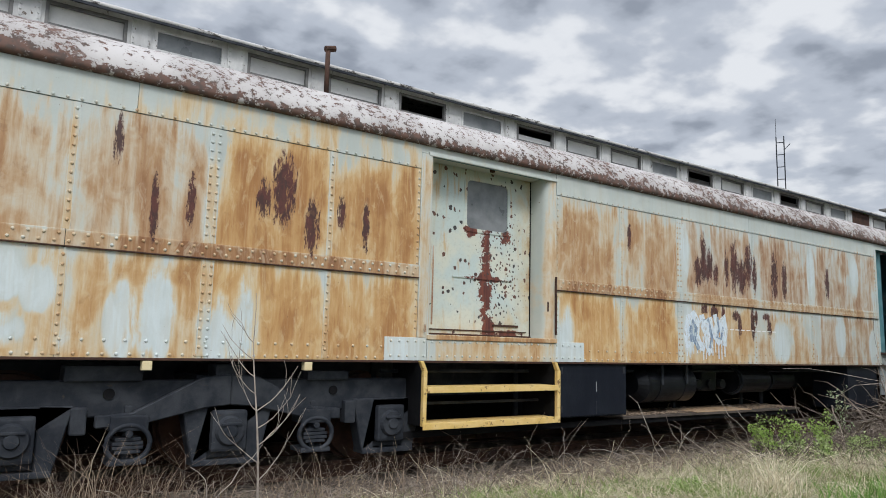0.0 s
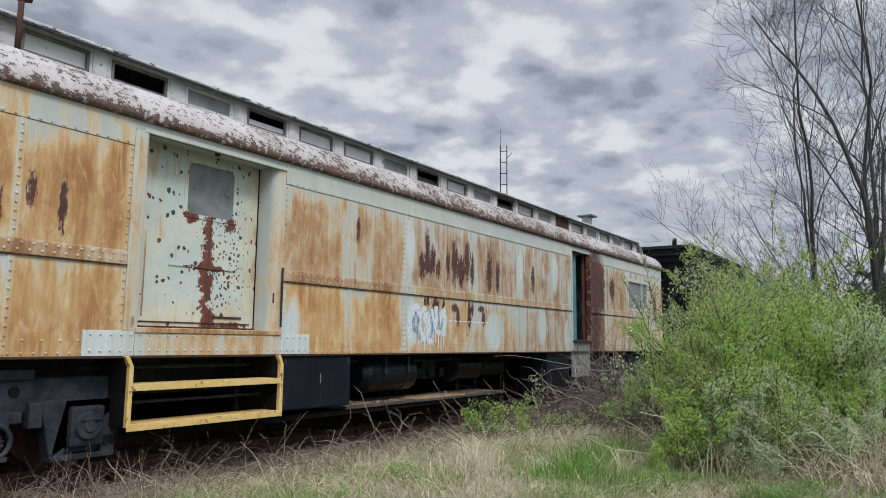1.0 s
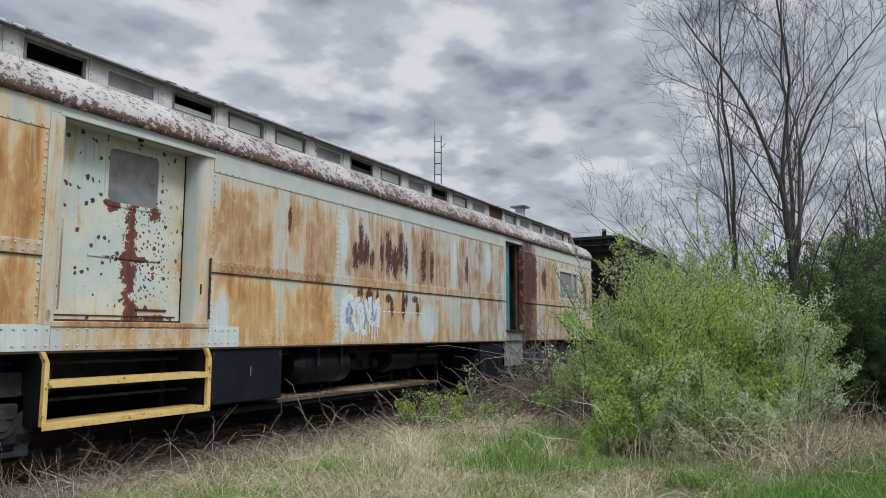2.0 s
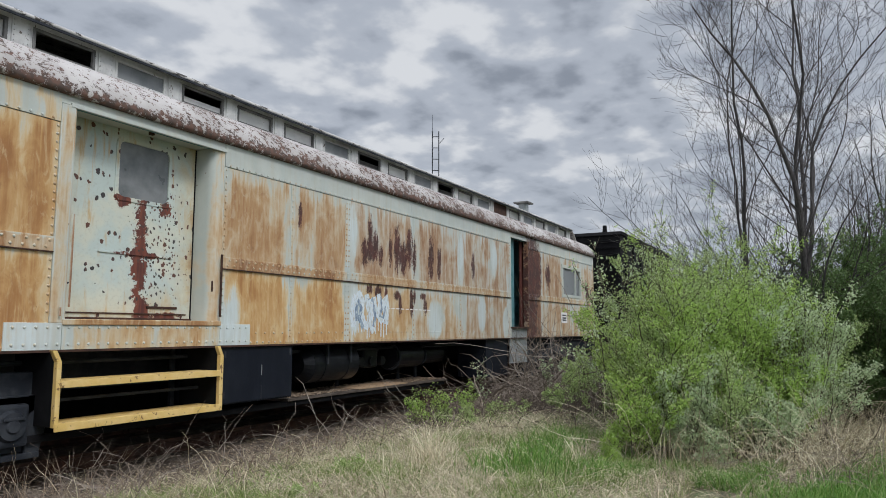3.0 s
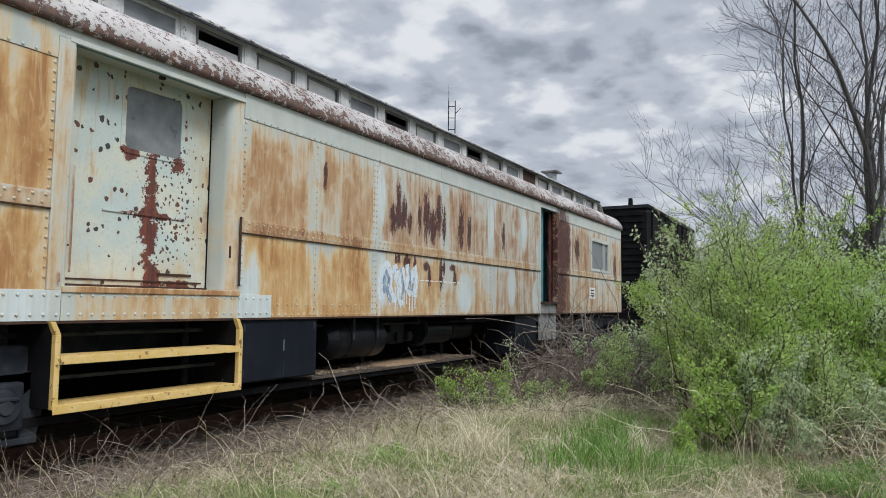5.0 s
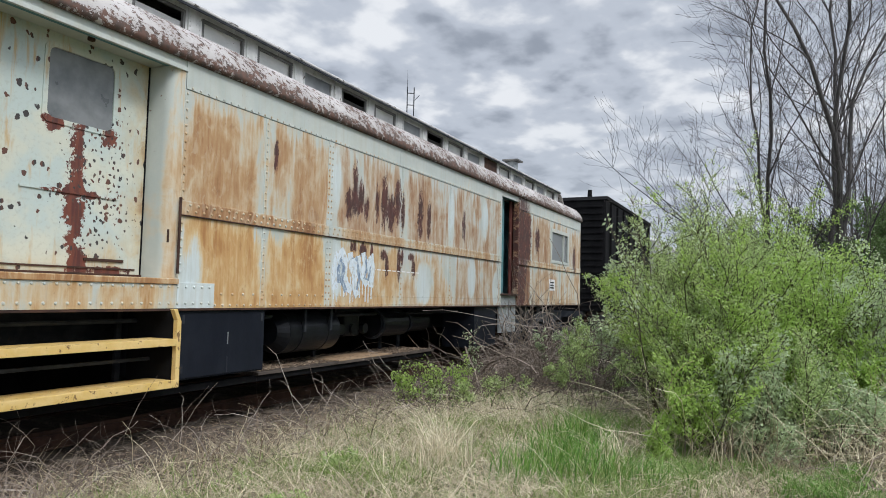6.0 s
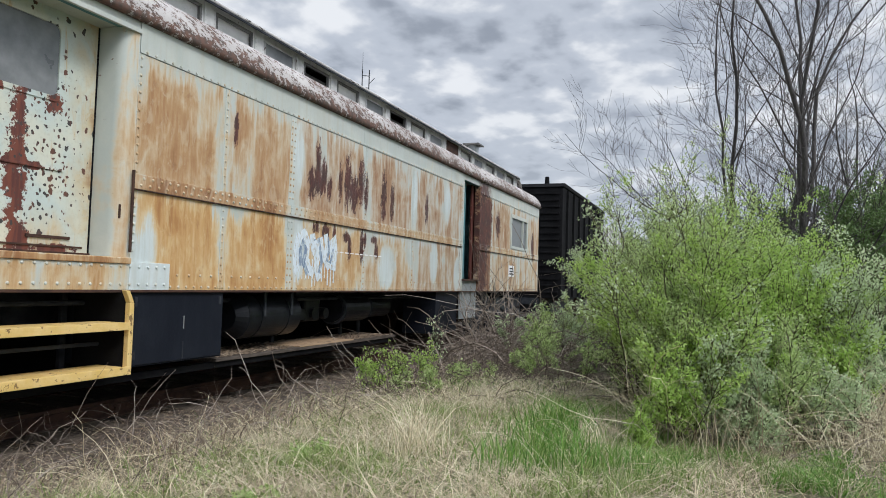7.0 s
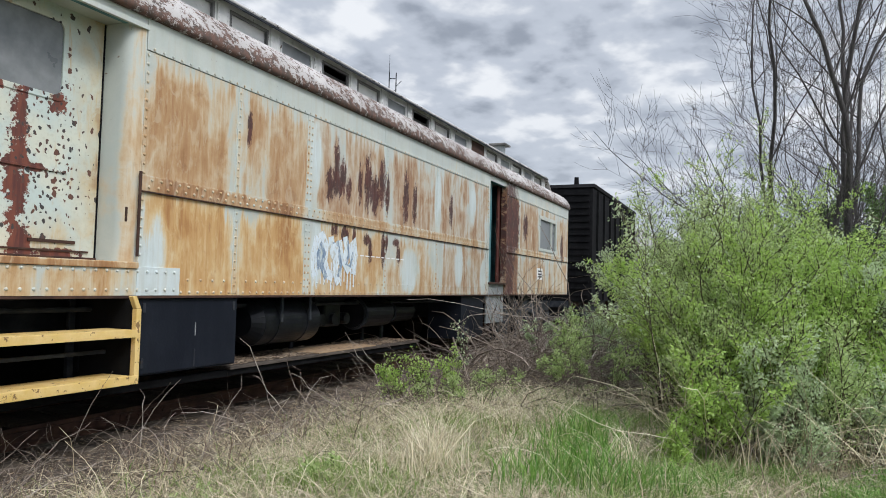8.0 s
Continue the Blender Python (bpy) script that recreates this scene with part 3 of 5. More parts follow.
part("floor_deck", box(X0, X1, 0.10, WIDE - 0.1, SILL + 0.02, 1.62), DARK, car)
part("partition", box(V1 + 0.55, V1 + 0.60, 0.10, WIDE - 0.1, 1.62, 3.7), TEAL, car, "teal painted inner wall")
part("partition", box(V0 - 0.06, V0 - 0.01, 0.10, WIDE - 0.1, 1.62, 3.7), TEAL, car, "teal painted inner wall")


def sheet(x0, x1, z0, z1, amount, brown, pale, y=0.0, name="side_panel"):
    ob = part(name, box(x0 + 0.002, x1 - 0.002, y, y + 0.012, z0 + 0.002, z1 - 0.002, 0.0015), SIDE, car)
    ob.color = (amount, brown, pale, 1)
    return ob


UPPER = [(X0, -7.0, .8, .6, .1), (-7.0, -5.35, .78, .7, .15), (-5.35, -4.22, .72, .75, .15), (-4.22, -3.06, 1.0, .12, .0), (-3.06, -2.01, 1.02, .15, .0),
         (0.004, 1.2, .80, .60, .1), (1.2, 2.42, .78, .68, .2), (2.42, 4.3, .70, .95, .4), (4.3, 6.02, .78, 1, .3), (6.02, 8.465, .70, 1, .4),
         (9.555, 10.4, 1.2, 1.0, .2), (10.4, 12.0, .74, .9, .3), (13.6, X1, .7, .8, .3)]
LOWER = [(X0, -7.0, .75, .2, .4), (-7.0, -5.35, .74, .2, .5), (-5.35, -4.22, .78, .25, .6), (-4.22, -3.06, .9, .05, .5), (-3.06, -2.01, .98, .1, .1),
         (0.004, 1.2, .9, .05, .5), (1.2, 2.42, .94, .1, .3), (2.42, 4.3, .74, .3, .8), (4.3, 6.02, .68, .6, .7), (6.02, 8.465, .70, .9, .7),
         (9.555, 10.4, 1.1, 1.0, .2), (10.4, 12.8, .74, .8, .4), (12.8, X1, .68, .7, .4)]
for x0, x1, *c in UPPER:
    sheet(x0, x1, BELT1 - 0.01, SEAM, *c)
for x0, x1, *c in LOWER:
    sheet(x0, x1, SILL, BELT0 + 0.01, *c)
sheet(12.0, 13.6, BELT1 - 0.01, 2.47, .6, .8, .3)
sheet(12.0, 13.6, 3.24, SEAM, .6, .8, .3)
for x0, x1, a in ((X0, -4.9, .42), (-4.9, -2.01, .62), (0.004, 4.2, .12), (4.2, 8.465, .2), (9.555, X1, .3)):
    sheet(x0, x1, SEAM, EAVE, a, .2, .15, y=-0.008, name="letterboard")
sheet(D0 - 0.14, D1 + 0.004, 3.625, EAVE, .15, .1, .1, name="letterboard")
sheet(V0 - 0.005, V1 + 0.005, 3.6, EAVE, .2, .3, .3, name="letterboard")
for x0, x1, a in ((X0, -5.35, .95), (-5.35, -2.01, 1.15), (0.004, 2.42, 1.1), (2.42, 8.465, .85), (9.555, X1, .8)):
    ob = part("belt_rail", box(x0 + 0.002, x1 - 0.002, -0.012, 0.003, BELT0, BELT1, 0.003), SIDE, car, "riveted belt rail, brown with rust")
    ob.color = (0.92 * a, .65, .2, 1)
    lip = part("drip_edge", box(x0 + 0.002, x1 - 0.002, -0.022, 0.002, BELT0 - 0.012, BELT0 - 0.001, 0.002), RUSTIRON, car)
# upright rivet strips over the joints
STRIPS = [-7.0, -5.35, -4.22, -3.06, 1.2, 2.42, 4.3, 6.02]
for i, x in enumerate(STRIPS + [10.4, 12.8]):
    w = 0.055 if i in (2, 5) else 0.03
    for z0, z1, a in ((SILL + 0.02, BELT0 - 0.02, .5), (BELT1 + 0.002, SEAM - 0.004, .5)):
        if x == 12.8 and z0 > 2:
            continue
        ob = part("joint_strip", box(x - w, x + w, -0.005, 0.001, z0, z1, 0.001), SIDE, car)
        ob.color = (.6 if x < 2 else .42, .3, .3, 1)
points = []
for x0, x1 in ((X0, -2.03), (0.03, 8.45), (9.57, X1 - 0.02)):
    for x in run(x0, x1, 0.105):
        points += [(x, -0.008, SEAM + 0.022), (x, 0.0, SILL + 0.03)]
        points += [(x, -0.012, BELT0 + 0.035), (x + 0.03, -0.012, BELT1 - 0.035)]
    for x in run(x0, x1, 0.16):
        points += [(x, 0.0, SILL + 0.14)]
for i, x in enumerate(STRIPS + [10.4]):
    for z in run(SILL + 0.06, BELT0 - 0.03, 0.075) + run(BELT1 + 0.04, SEAM - 0.02, 0.075):
        points += [(x - 0.032, -0.005, z), (x + 0.032, -0.005, z)] if i in (2, 5) else [(x, -0.005, z)]
for x in (-2.03, D1 + 0.03, V0 - 0.04, V1 + 0.04, X1 - 0.04):
    for z in run(1.7, SEAM, 0.075):
        points += [(x, 0.0, z)]
tagged(part("rivets", studs(points), SIDE, car), kind="stuff").color = (.66, .5, .3, 1)
part("side_sill_angle", box(X0, X1, -0.012, 0.06, SILL - 0.02, SILL + 0.001, 0.004), RUSTIRON, car)

# cargo doorway: posts, sill plate, lintel, rounded jamb and the sliding door
for x0, x1, y0, nm in ((D0 - 0.14, D0 - 0.005, -0.014, "door_post"),):
    part(nm, box(x0, x1, y0, 0.02, 1.64, 3.62, 0.004), SIDE, car).color = (.6, .5, .2, 1)
part("sill_plate", box(-2.40, -1.89, -0.012, 0.004, SILL + 0.003, 1.64, 0.002), SIDE, car, "pale riveted sill plate").color = (.22, .1, .75, 1)
part("sill_plate", box(-1.885, -0.005, -0.014, 0.004, SILL + 0.003, 1.62, 0.002), SIDE, car, "pale riveted sill plate").color = (.72, .35, .3, 1)
part("sill_plate", box(0.0, 0.476, -0.012, 0.004, SILL + 0.003, 1.64, 0.002), SIDE, car, "pale riveted sill plate").color = (.2, .1, .8, 1)
part("door_sill", box(D0 - 0.02, D1 + 0.0, -0.03, 0.32, 1.622, 1.675, 0.008), SIDE, car, "worn sill of the cargo doorway").color = (1.05, .45, .1, 1)
points = [(x, -0.013, z) for x in run(-2.38, 0.46, 0.1) for z in (1.45, 1.60)]
tagged(part("rivets", studs(points), SIDE, car), kind="stuff").color = (.5, .5, .3, 1)
jamb = bmesh.new()
jamb_line = [(0.0, -0.004), (-0.05, 0.0), (-0.10, 0.022), (-0.135, 0.06), (-0.15, 0.11), (-0.15, 0.33)]
rows = [[jamb.verts.new((x, y, z)) for x, y in jamb_line] for z in (1.66, 2.6, 3.63)]
for a, b in zip(rows, rows[1:]):
    for i in range(len(jamb_line) - 1):
        jamb.faces.new((a[i], a[i + 1], b[i + 1], b[i]))
ob = part("door_jamb", jamb, SIDE, car, "rounded jamb of the cargo doorway", smooth=True)
ob.color = (.62, .55, .1, 1)
part("door_jamb", box(D0 - 0.03, D0 + 0.015, 0.0, 0.34, 1.66, 3.63, 0.004), SIDE, car).color = (.6, .6, .1, 1)
part("door_header", box(D0 - 0.03, D1 + 0.01, 0.012, 0.36, 3.635, 3.70, 0.004), SIDE, car).color = (.1, .3, .1, 1)
part("door_lintel", box(D0 - 0.05, D1 + 0.01, -0.02, 0.012, 3.605, 3.645, 0.004), SIDE, car).color = (.1, .2, .2, 1)
part("grab_bar", rod((-0.03, -0.035, 1.72), (-0.03, -0.035, 2.42), 0.013), RUSTIRON, car, "rusty grab bar")
part("grab_bar", rod((D0 + 0.02, -0.035, 1.78), (D0 + 0.02, -0.035, 2.62), 0.010), SIDE, car)
part("grab_bar", rod((D0 - 0.06, -0.035, 1.70), (D0 - 0.06, -0.035, 1.78), 0.010), SIDE, car)
DY = 0.30
door = bmesh.new()
wx0, wx1, wz0, wz1 = -1.165, -0.525, 2.93, 3.52
outer = [(D0, 1.676), (D1 + 0.05, 1.676), (D1 + 0.05, 3.66), (D0, 3.66)]
inner = [(wx0, wz0), (wx1, wz0), (wx1, wz1), (wx0, wz1)]
loops = [[door.verts.new((x, y, z)) for x, z in line] for line, y in ((outer, DY), (inner, DY), (inner, DY + 0.05), (outer, DY + 0.05))]
for a, b in zip(loops, loops[1:] + loops[:1]):
    for i in range(4):
        j = (i + 1) % 4
        door.faces.new((a[i], a[j], b[j], b[i]))
bmesh.ops.recalc_face_normals(door, faces=door.faces)
cargo = part("sliding_door", door, DOOR, car, "pale green door with chipped paint and rust streaks")


def rounded(x0, x1, z0, z1, r, n=5):
    pts = []
    for cx, cz, a0 in ((x1 - r, z1 - r, 0), (x0 + r, z1 - r, 90), (x0 + r, z0 + r, 180), (x1 - r, z0 + r, 270)):
        pts += [(cx + r * math.cos(radians(a0 + 90 * i / n)), cz + r * math.sin(radians(a0 + 90 * i / n))) for i in range(n + 1)]
    return pts


part("window_pane", prism(rounded(wx0 + 0.01, wx1 - 0.01, wz0 + 0.01, wz1 - 0.01, 0.06), DY + 0.004, DY + 0.02), PANE, cargo, "dusty grey pane")
outer, inner = rounded(wx0 - 0.035, wx1 + 0.035, wz0 - 0.035, wz1 + 0.035, 0.07), rounded(wx0 + 0.008, wx1 - 0.008, wz0 + 0.008, wz1 - 0.008, 0.06)
rim = bmesh.new()
loops = [[rim.verts.new((x, y, z)) for x, z in line] for line, y in ((outer, DY - 0.001), (outer, DY - 0.008), (inner, DY - 0.008), (inner, DY + 0.006))]
for a, b in zip(loops, loops[1:]):
    for i in range(len(a)):
        j = (i + 1) % len(a)
        rim.faces.new((a[i], a[j], b[j], b[i]))
part("window_frame", rim, DOOR, cargo)
# black strips put the shadowed gaps at the door's edges into colour
part("edge_gap_strip", box(-0.164, -0.152, DY - 0.010, DY + 0.001, 1.70, 3.63, 0.003), NIGHT, cargo, "black strip standing for the shadowed gap at the door edge")
part("edge_gap_strip", box(D0 + 0.016, -0.15, DY - 0.02, DY + 0.001, 1.676, 1.70, 0.003), RUSTIRON, cargo, "rusted bottom edge of the door")
part("edge_gap_strip", box(D0 + 0.016, D0 + 0.032, DY - 0.012, DY + 0.001, 1.70, 3.63, 0.003), NIGHT, cargo)
part("edge_strip", box(D0 + 0.035, D0 + 0.075, DY - 0.014, DY + 0.001, 1.72, 3.60, 0.003), DOOR, cargo)
part("edge_strip", box(-1.72, -0.22, DY - 0.010, DY + 0.001, 1.735, 1.75, 0.002), RUSTIRON, cargo)
part("hinge_bar", box(-1.35, -0.45, DY - 0.012, DY + 0.001, 2.345, 2.365, 0.002), DOOR, cargo)
part("bottom_bar", box(-0.75, -0.35, DY - 0.014, DY + 0.001, 1.80, 1.825, 0.002), RUSTIRON, cargo)
part("latch", box(-0.07, -0.045, DY - 0.03, DY + 0.001, 2.05, 2.32, 0.004), GREYSTEEL, cargo)
part("door_stop", box(-0.95, -0.90, 0.10, 0.14, 3.60, 3.64, 0.006), RUSTIRON, car)
part("door_catch", box(-0.11, -0.09, 0.02, 0.05, 2.0, 2.12, 0.004), RUSTIRON, car)

# end doorway and window
for x in (V0, V1):
    part("door_post", box(x - 0.035, x + 0.035, -0.01, 0.11, SILL + 0.01, 3.60, 0.004), SIDE, car).color = (.35 if x == V0 else 1.3, 1.0, .3, 1)
part("step_well", box(V0 + 0.04, V1 - 0.04, 0.03, 0.06, 0.85, 1.60, 0.004), GREYSTEEL, car, "grey steel panel below the doorway")
part("door_sill", box(V0, V1, -0.03, 0.3, 1.60, 1.64, 0.006), RUSTIRON, car)
# teal panel added close to the opening to catch light as the lit interior
part("lit_interior_panel", box(8.90, 9.08, 0.16, 0.20, 1.64, 3.62, 0.006), TEAL, car, "added teal panel standing in for the lit interior")
part("door_leaf", box(9.42, 9.98, 0.14, 0.18, 1.64, 3.62, 0.006), MAROON, car, "maroon rusted door leaf")
end_window = part("side_window", box(12.0, 13.6, 0.03, 0.06, 2.47, 3.24), PANE, car, "dusty glazed side window")
for x0, x1, z0, z1 in ((11.96, 12.06, 2.43, 3.28), (13.54, 13.64, 2.43, 3.28), (12.06, 13.54, 3.19, 3.28), (12.06, 13.54, 2.43, 2.50), (13.1, 13.15, 2.50, 3.19)):
    part("window_frame", box(x0, x1, -0.016, 0.028, z0, z1, 0.004), SIDE, end_window).color = (.3, .6, .1, 1)
notice = part("notice_plate", box(11.86, 12.34, -0.006, 0.002, 1.75, 2.02, 0.001), WHITE, car, "white notice with dark marks")
for z in (1.80, 1.86, 1.93):
    part("printed_bar", box(11.95, 12.25, -0.009, -0.005, z, z + 0.035), BLACK, notice)

# the lower roof, clerestory and upper roof
lower = [(-0.012, EAVE - 0.02), (-0.05, EAVE - 0.01), (-0.055, EAVE + 0.03), (-0.03, EAVE + 0.12), (0.03, EAVE + 0.22), (0.14, EAVE + 0.33), (0.30, EAVE + 0.41), (0.54, EAVE + 0.475)]
ob = part("lower_roof", sweep(lower, X0 - 0.05, X1 + 0.02, 24), ROOF, car, "rounded roof edge with flaking white paint", smooth=True)
thick(ob, 0.01)
far = [(WIDE - y, z) for y, z in lower]
thick(part("lower_roof", sweep(far, X0 - 0.05, X1 + 0.02, 8), ROOF, car, smooth=True), 0.01)
for x in [-6.6 + 2.05 * i for i in range(11)]:
    part("roof_band", sweep([(y - 0.006, z + 0.006) for y, z in lower], x - 0.02, x + 0.02), ROOF, car, smooth=True)
CY = 0.534
CZ0, CZ1 = 4.235, 4.455
GAP, FIRST = 0.902, -5.60
clere = bmesh.new()
wins = [(FIRST + GAP * i, FIRST + GAP * i + 0.665) for i in range(-2, 22)]
edges = [X0 + 0.3] + [v for w in wins for v in w] + [14.4]
box(edges[0], edges[-1], CY, CY + 0.05, EAVE + 0.42, CZ0, 0, clere)
box(edges[0], edges[-1], CY, CY + 0.05, CZ1, 4.52, 0, clere)
for i in range(0, len(edges), 2):
    box(edges[i], edges[i + 1], CY, CY + 0.05, CZ0, CZ1, 0, clere)
part("clerestory_wall", clere, CLERE, car, "grimy white clerestory wall")
part("clerestory_wall", box(X0 + 0.3, 14.4, WIDE - CY - 0.05, WIDE - CY, EAVE + 0.42, 4.52), CLERE, car)
for i, (x0, x1) in enumerate(wins):
    part("post_plate", box(x1 + 0.03, x1 + 0.205, CY - 0.018, CY, CZ0 - 0.03, CZ1 + 0.05, 0.004), CLERE, car)
    tagged(part("rivets", studs([(x1 + d, CY - 0.018, CZ0 + 0.02 + 0.05 * k) for d in (0.05, 0.185) for k in range(5)], 0.009), CLERE, car), kind="stuff")
    k = i - 2
    glazed = k in (1, 5, 9, 12, 15, 18, 20)
    opened = k in (4, 6, 10, 13)
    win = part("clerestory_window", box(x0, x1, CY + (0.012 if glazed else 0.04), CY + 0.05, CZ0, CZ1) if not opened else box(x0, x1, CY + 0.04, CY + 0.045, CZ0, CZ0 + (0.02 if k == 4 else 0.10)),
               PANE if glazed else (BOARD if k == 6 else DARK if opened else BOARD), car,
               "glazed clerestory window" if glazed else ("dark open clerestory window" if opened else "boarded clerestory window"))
    for a, b, z0, z1 in ((x0, x0 + 0.03, CZ0, CZ1), (x1 - 0.03, x1, CZ0, CZ1), (x0 + 0.03, x1 - 0.03, CZ1 - 0.03, CZ1), (x0 + 0.03, x1 - 0.03, CZ0, CZ0 + 0.02)):
        part("window_frame", box(a, b, CY - 0.006, CY + 0.03, z0, z1, 0.003), CLERE if glazed else FRAME, win)
upper_line = [(CY - 0.10, 4.475), (CY - 0.115, 4.495), (CY - 0.10, 4.515), (CY + 0.1, 4.57), (CY + 0.45, 4.65), (MID, 4.70), (WIDE - CY - 0.45, 4.65), (WIDE - CY - 0.1, 4.57), (WIDE - CY + 0.1, 4.51)]
ob = part("upper_roof", sweep(upper_line, X0 + 0.25, 14.3, 20), ROOFTOP, car, "upper roof with peeling grey paint", smooth=True)
thick(ob, 0.012)
part("roof_gutter", box(X0 + 0.25, 14.3, CY - 0.118, CY - 0.10, 4.455, 4.48, 0.003), BLACK, car)
bm = bmesh.new()
ring = [[bm.verts.new((x, y, z - 0.4 * abs(y - MID) ** 2 * 0.12)) for y in (CY - 0.08, CY + 0.5, MID, WIDE - CY - 0.5, WIDE - CY + 0.08)] for x, z in ((14.28, 4.56), (14.55, 4.45), (14.80, 4.25), (X1 + 0.04, 4.02))]
for a, b in zip(ring, ring[1:]):
    for i in range(4):
        bm.faces.new((a[i], b[i], b[i + 1], a[i + 1]))
thick(part("roof_end", bm, ROOF, car, smooth=True), 0.012)
part("rusted_plate", box(8.80, 9.52, CY - 0.022, CY - 0.019, CZ0 - 0.01, CZ1 + 0.02, 0.002), RUSTIRON, car, "rust-red plate over a clerestory opening")
pipe = part("stove_pipe", rod((-2.98, 0.40, 4.12), (-2.98, 0.40, 4.66), 0.026, sides=12), RUSTIRON, car, "rusty stove pipe", smooth=True)
part("pipe_cap", rod((-3.01, 0.40, 4.66), (-2.90, 0.40, 4.69), 0.035, sides=10), RUSTIRON, pipe)
vent = part("roof_vent", rod((11.35, 0.8, 4.45), (11.35, 0.8, 4.84), 0.13, sides=16), GREYSTEEL, car, "grey sheet-metal roof vent", smooth=False)
part("vent_cap", box(11.14, 11.56, 0.60, 1.0, 4.845, 4.885, 0.01), FRAME, vent)

# spray paint and old lettering worn to bars
def ribbon(points, width, y0, y1):
    """A sprayed stroke of even width along x-z points."""
    bm = bmesh.new()
    rows = []
    for i, (x, z) in enumerate(points):
        ax, az = points[max(i - 1, 0)]
        bx, bz = points[min(i + 1, len(points) - 1)]
        l = math.hypot(bx - ax, bz - az)
        nx, nz = -(bz - az) / l * width / 2, (bx - ax) / l * width / 2
        rows.append([bm.verts.new((x + s * nx, y, z + s * nz)) for s, y in ((1, y1), (1, y0 - 0.0004 * i), (-1, y0 - 0.0004 * i), (-1, y1))])
    for a, b in zip(rows, rows[1:]):
        for i in range(3):
            bm.faces.new((a[i], b[i], b[i + 1], a[i + 1]))
    bmesh.ops.recalc_face_normals(bm, faces=bm.faces)
    return bm


STROKES = [([(2.60, 1.62), (2.56, 1.84), (2.62, 2.04), (2.74, 2.10), (2.82, 1.98), (2.78, 1.80), (2.86, 1.66), (2.98, 1.62)], 0.13, WHITESPRAY),
           ([(2.68, 1.70), (2.66, 1.88), (2.72, 2.00), (2.78, 1.90), (2.74, 1.74), (2.84, 1.60)], 0.075, GRAFFITI),
           ([(2.92, 2.10), (2.96, 1.92), (3.06, 1.78), (3.16, 1.86), (3.12, 2.04), (3.02, 2.00), (3.04, 1.66), (3.12, 1.54)], 0.12, WHITESPRAY),
           ([(2.98, 2.04), (3.02, 1.88), (3.10, 1.92), (3.06, 2.06), (3.16, 1.76), (3.10, 1.62)], 0.06, GRAFFITI),
           ([(3.24, 2.12), (3.28, 1.96), (3.22, 1.80), (3.32, 1.70), (3.42, 1.80), (3.38, 2.02), (3.46, 2.10), (3.50, 1.90), (3.46, 1.66)], 0.10, WHITESPRAY),
           ([(3.30, 2.08), (3.34, 1.90), (3.28, 1.78), (3.38, 1.76), (3.44, 1.94)], 0.05, GRAFFITI)]
for k, (line, w, mat) in enumerate(STROKES):
    part("spray_stroke", ribbon(line, w, -0.0022 - 0.0006 * k, -0.0008), mat, car)
for i in range(13):
    x = 2.56 + 0.075 * i
    part("paint_drip", box(x, x + random.uniform(0.012, 0.03), -0.0018, -0.0005, 1.44 + random.uniform(0, .15), 1.68 + random.uniform(0, .25), 0.0005), WHITESPRAY, car)
for x in run(3.45, 4.9, 0.14):
    part("lettering_bar", box(x - 0.05, x + 0.05, -0.003, -0.0005, 1.90, 1.915), WHITE, car)

for x in (-5.90, -5.79):
    ringed = bmesh.new()
    loops = [[ringed.verts.new((px, y, pz)) for px, pz in line] for line, y in ((rounded(x - .045, x + .045, 1.70, 1.79, .04), -0.0005), (rounded(x - .045, x + .045, 1.70, 1.79, .04), -0.003), (rounded(x - .03, x + .03, 1.715, 1.775, .028), -0.003))]
    for a, b in zip(loops, loops[1:]):
        for i in range(len(a)):
            j = (i + 1) % len(a)
            ringed.faces.new((a[i], a[j], b[j], b[i]))
    part("stencil_mark", ringed, BLUEPAINT, car, "faded blue stencilled ring")

# underframe and equipment
part("centre_sill", box(X0, X1, 1.1, 1.95, 0.95, SILL + 0.02), BLACK, car)
# added black sheet: paints the darkness under the car, hides lit ground beyond
part("underside_shade_sheet", box(X0, X1, 2.4, 2.44, 0.12, SILL + 0.02), NIGHT, car)
battery = part("equipment_box", box(0.05, 1.30, 0.03, 0.75, 0.735, 1.385, 0.006), BOX, car, "dark blue-grey steel equipment box")
part("box_lid", box(0.07, 1.285, 0.018, 0.031, 0.75, 1.375, 0.004), BOX, battery)
part("lid_rib", box(0.715, 0.733, 0.014, 0.019, 0.76, 0.92, 0.002), BLACK, battery)
part("hasp", box(0.72, 0.728, 0.010, 0.019, 1.04, 1.16, 0.002), GREYSTEEL, battery)
for x, z in ((0.10, 0.80), (0.10, 1.26), (1.22, 1.26)):
    part("hinge", box(x, x + 0.03, 0.008, 0.019, z, z + 0.08, 0.003), BLACK, battery)
part("equipment_box", box(7.3, 8.42, 0.06, 0.7, 0.62, 1.385, 0.006), BOX, car)
tank = part("air_tank", rod((1.95, 0.42, 1.10), (3.0, 0.42, 1.10), 0.26, sides=48), TANK, car, "black iron air tank", smooth=False)
for x, s in ((1.95, -1), (3.0, 1)):
    part("tank_head", rod((x, 0.42, 1.10), (x + s * 0.11, 0.42, 1.10), 0.255, 0.15, 24), TANK, tank)
for x in (2.2, 2.75):
    part("tank_strap", rod((x - 0.025, 0.42, 1.10), (x + 0.025, 0.42, 1.10), 0.268, sides=28), TANK, tank)
    part("tank_hanger", box(x - 0.02, x + 0.02, 0.135, 0.155, 1.1, SILL, 0.003), BLACK, tank)
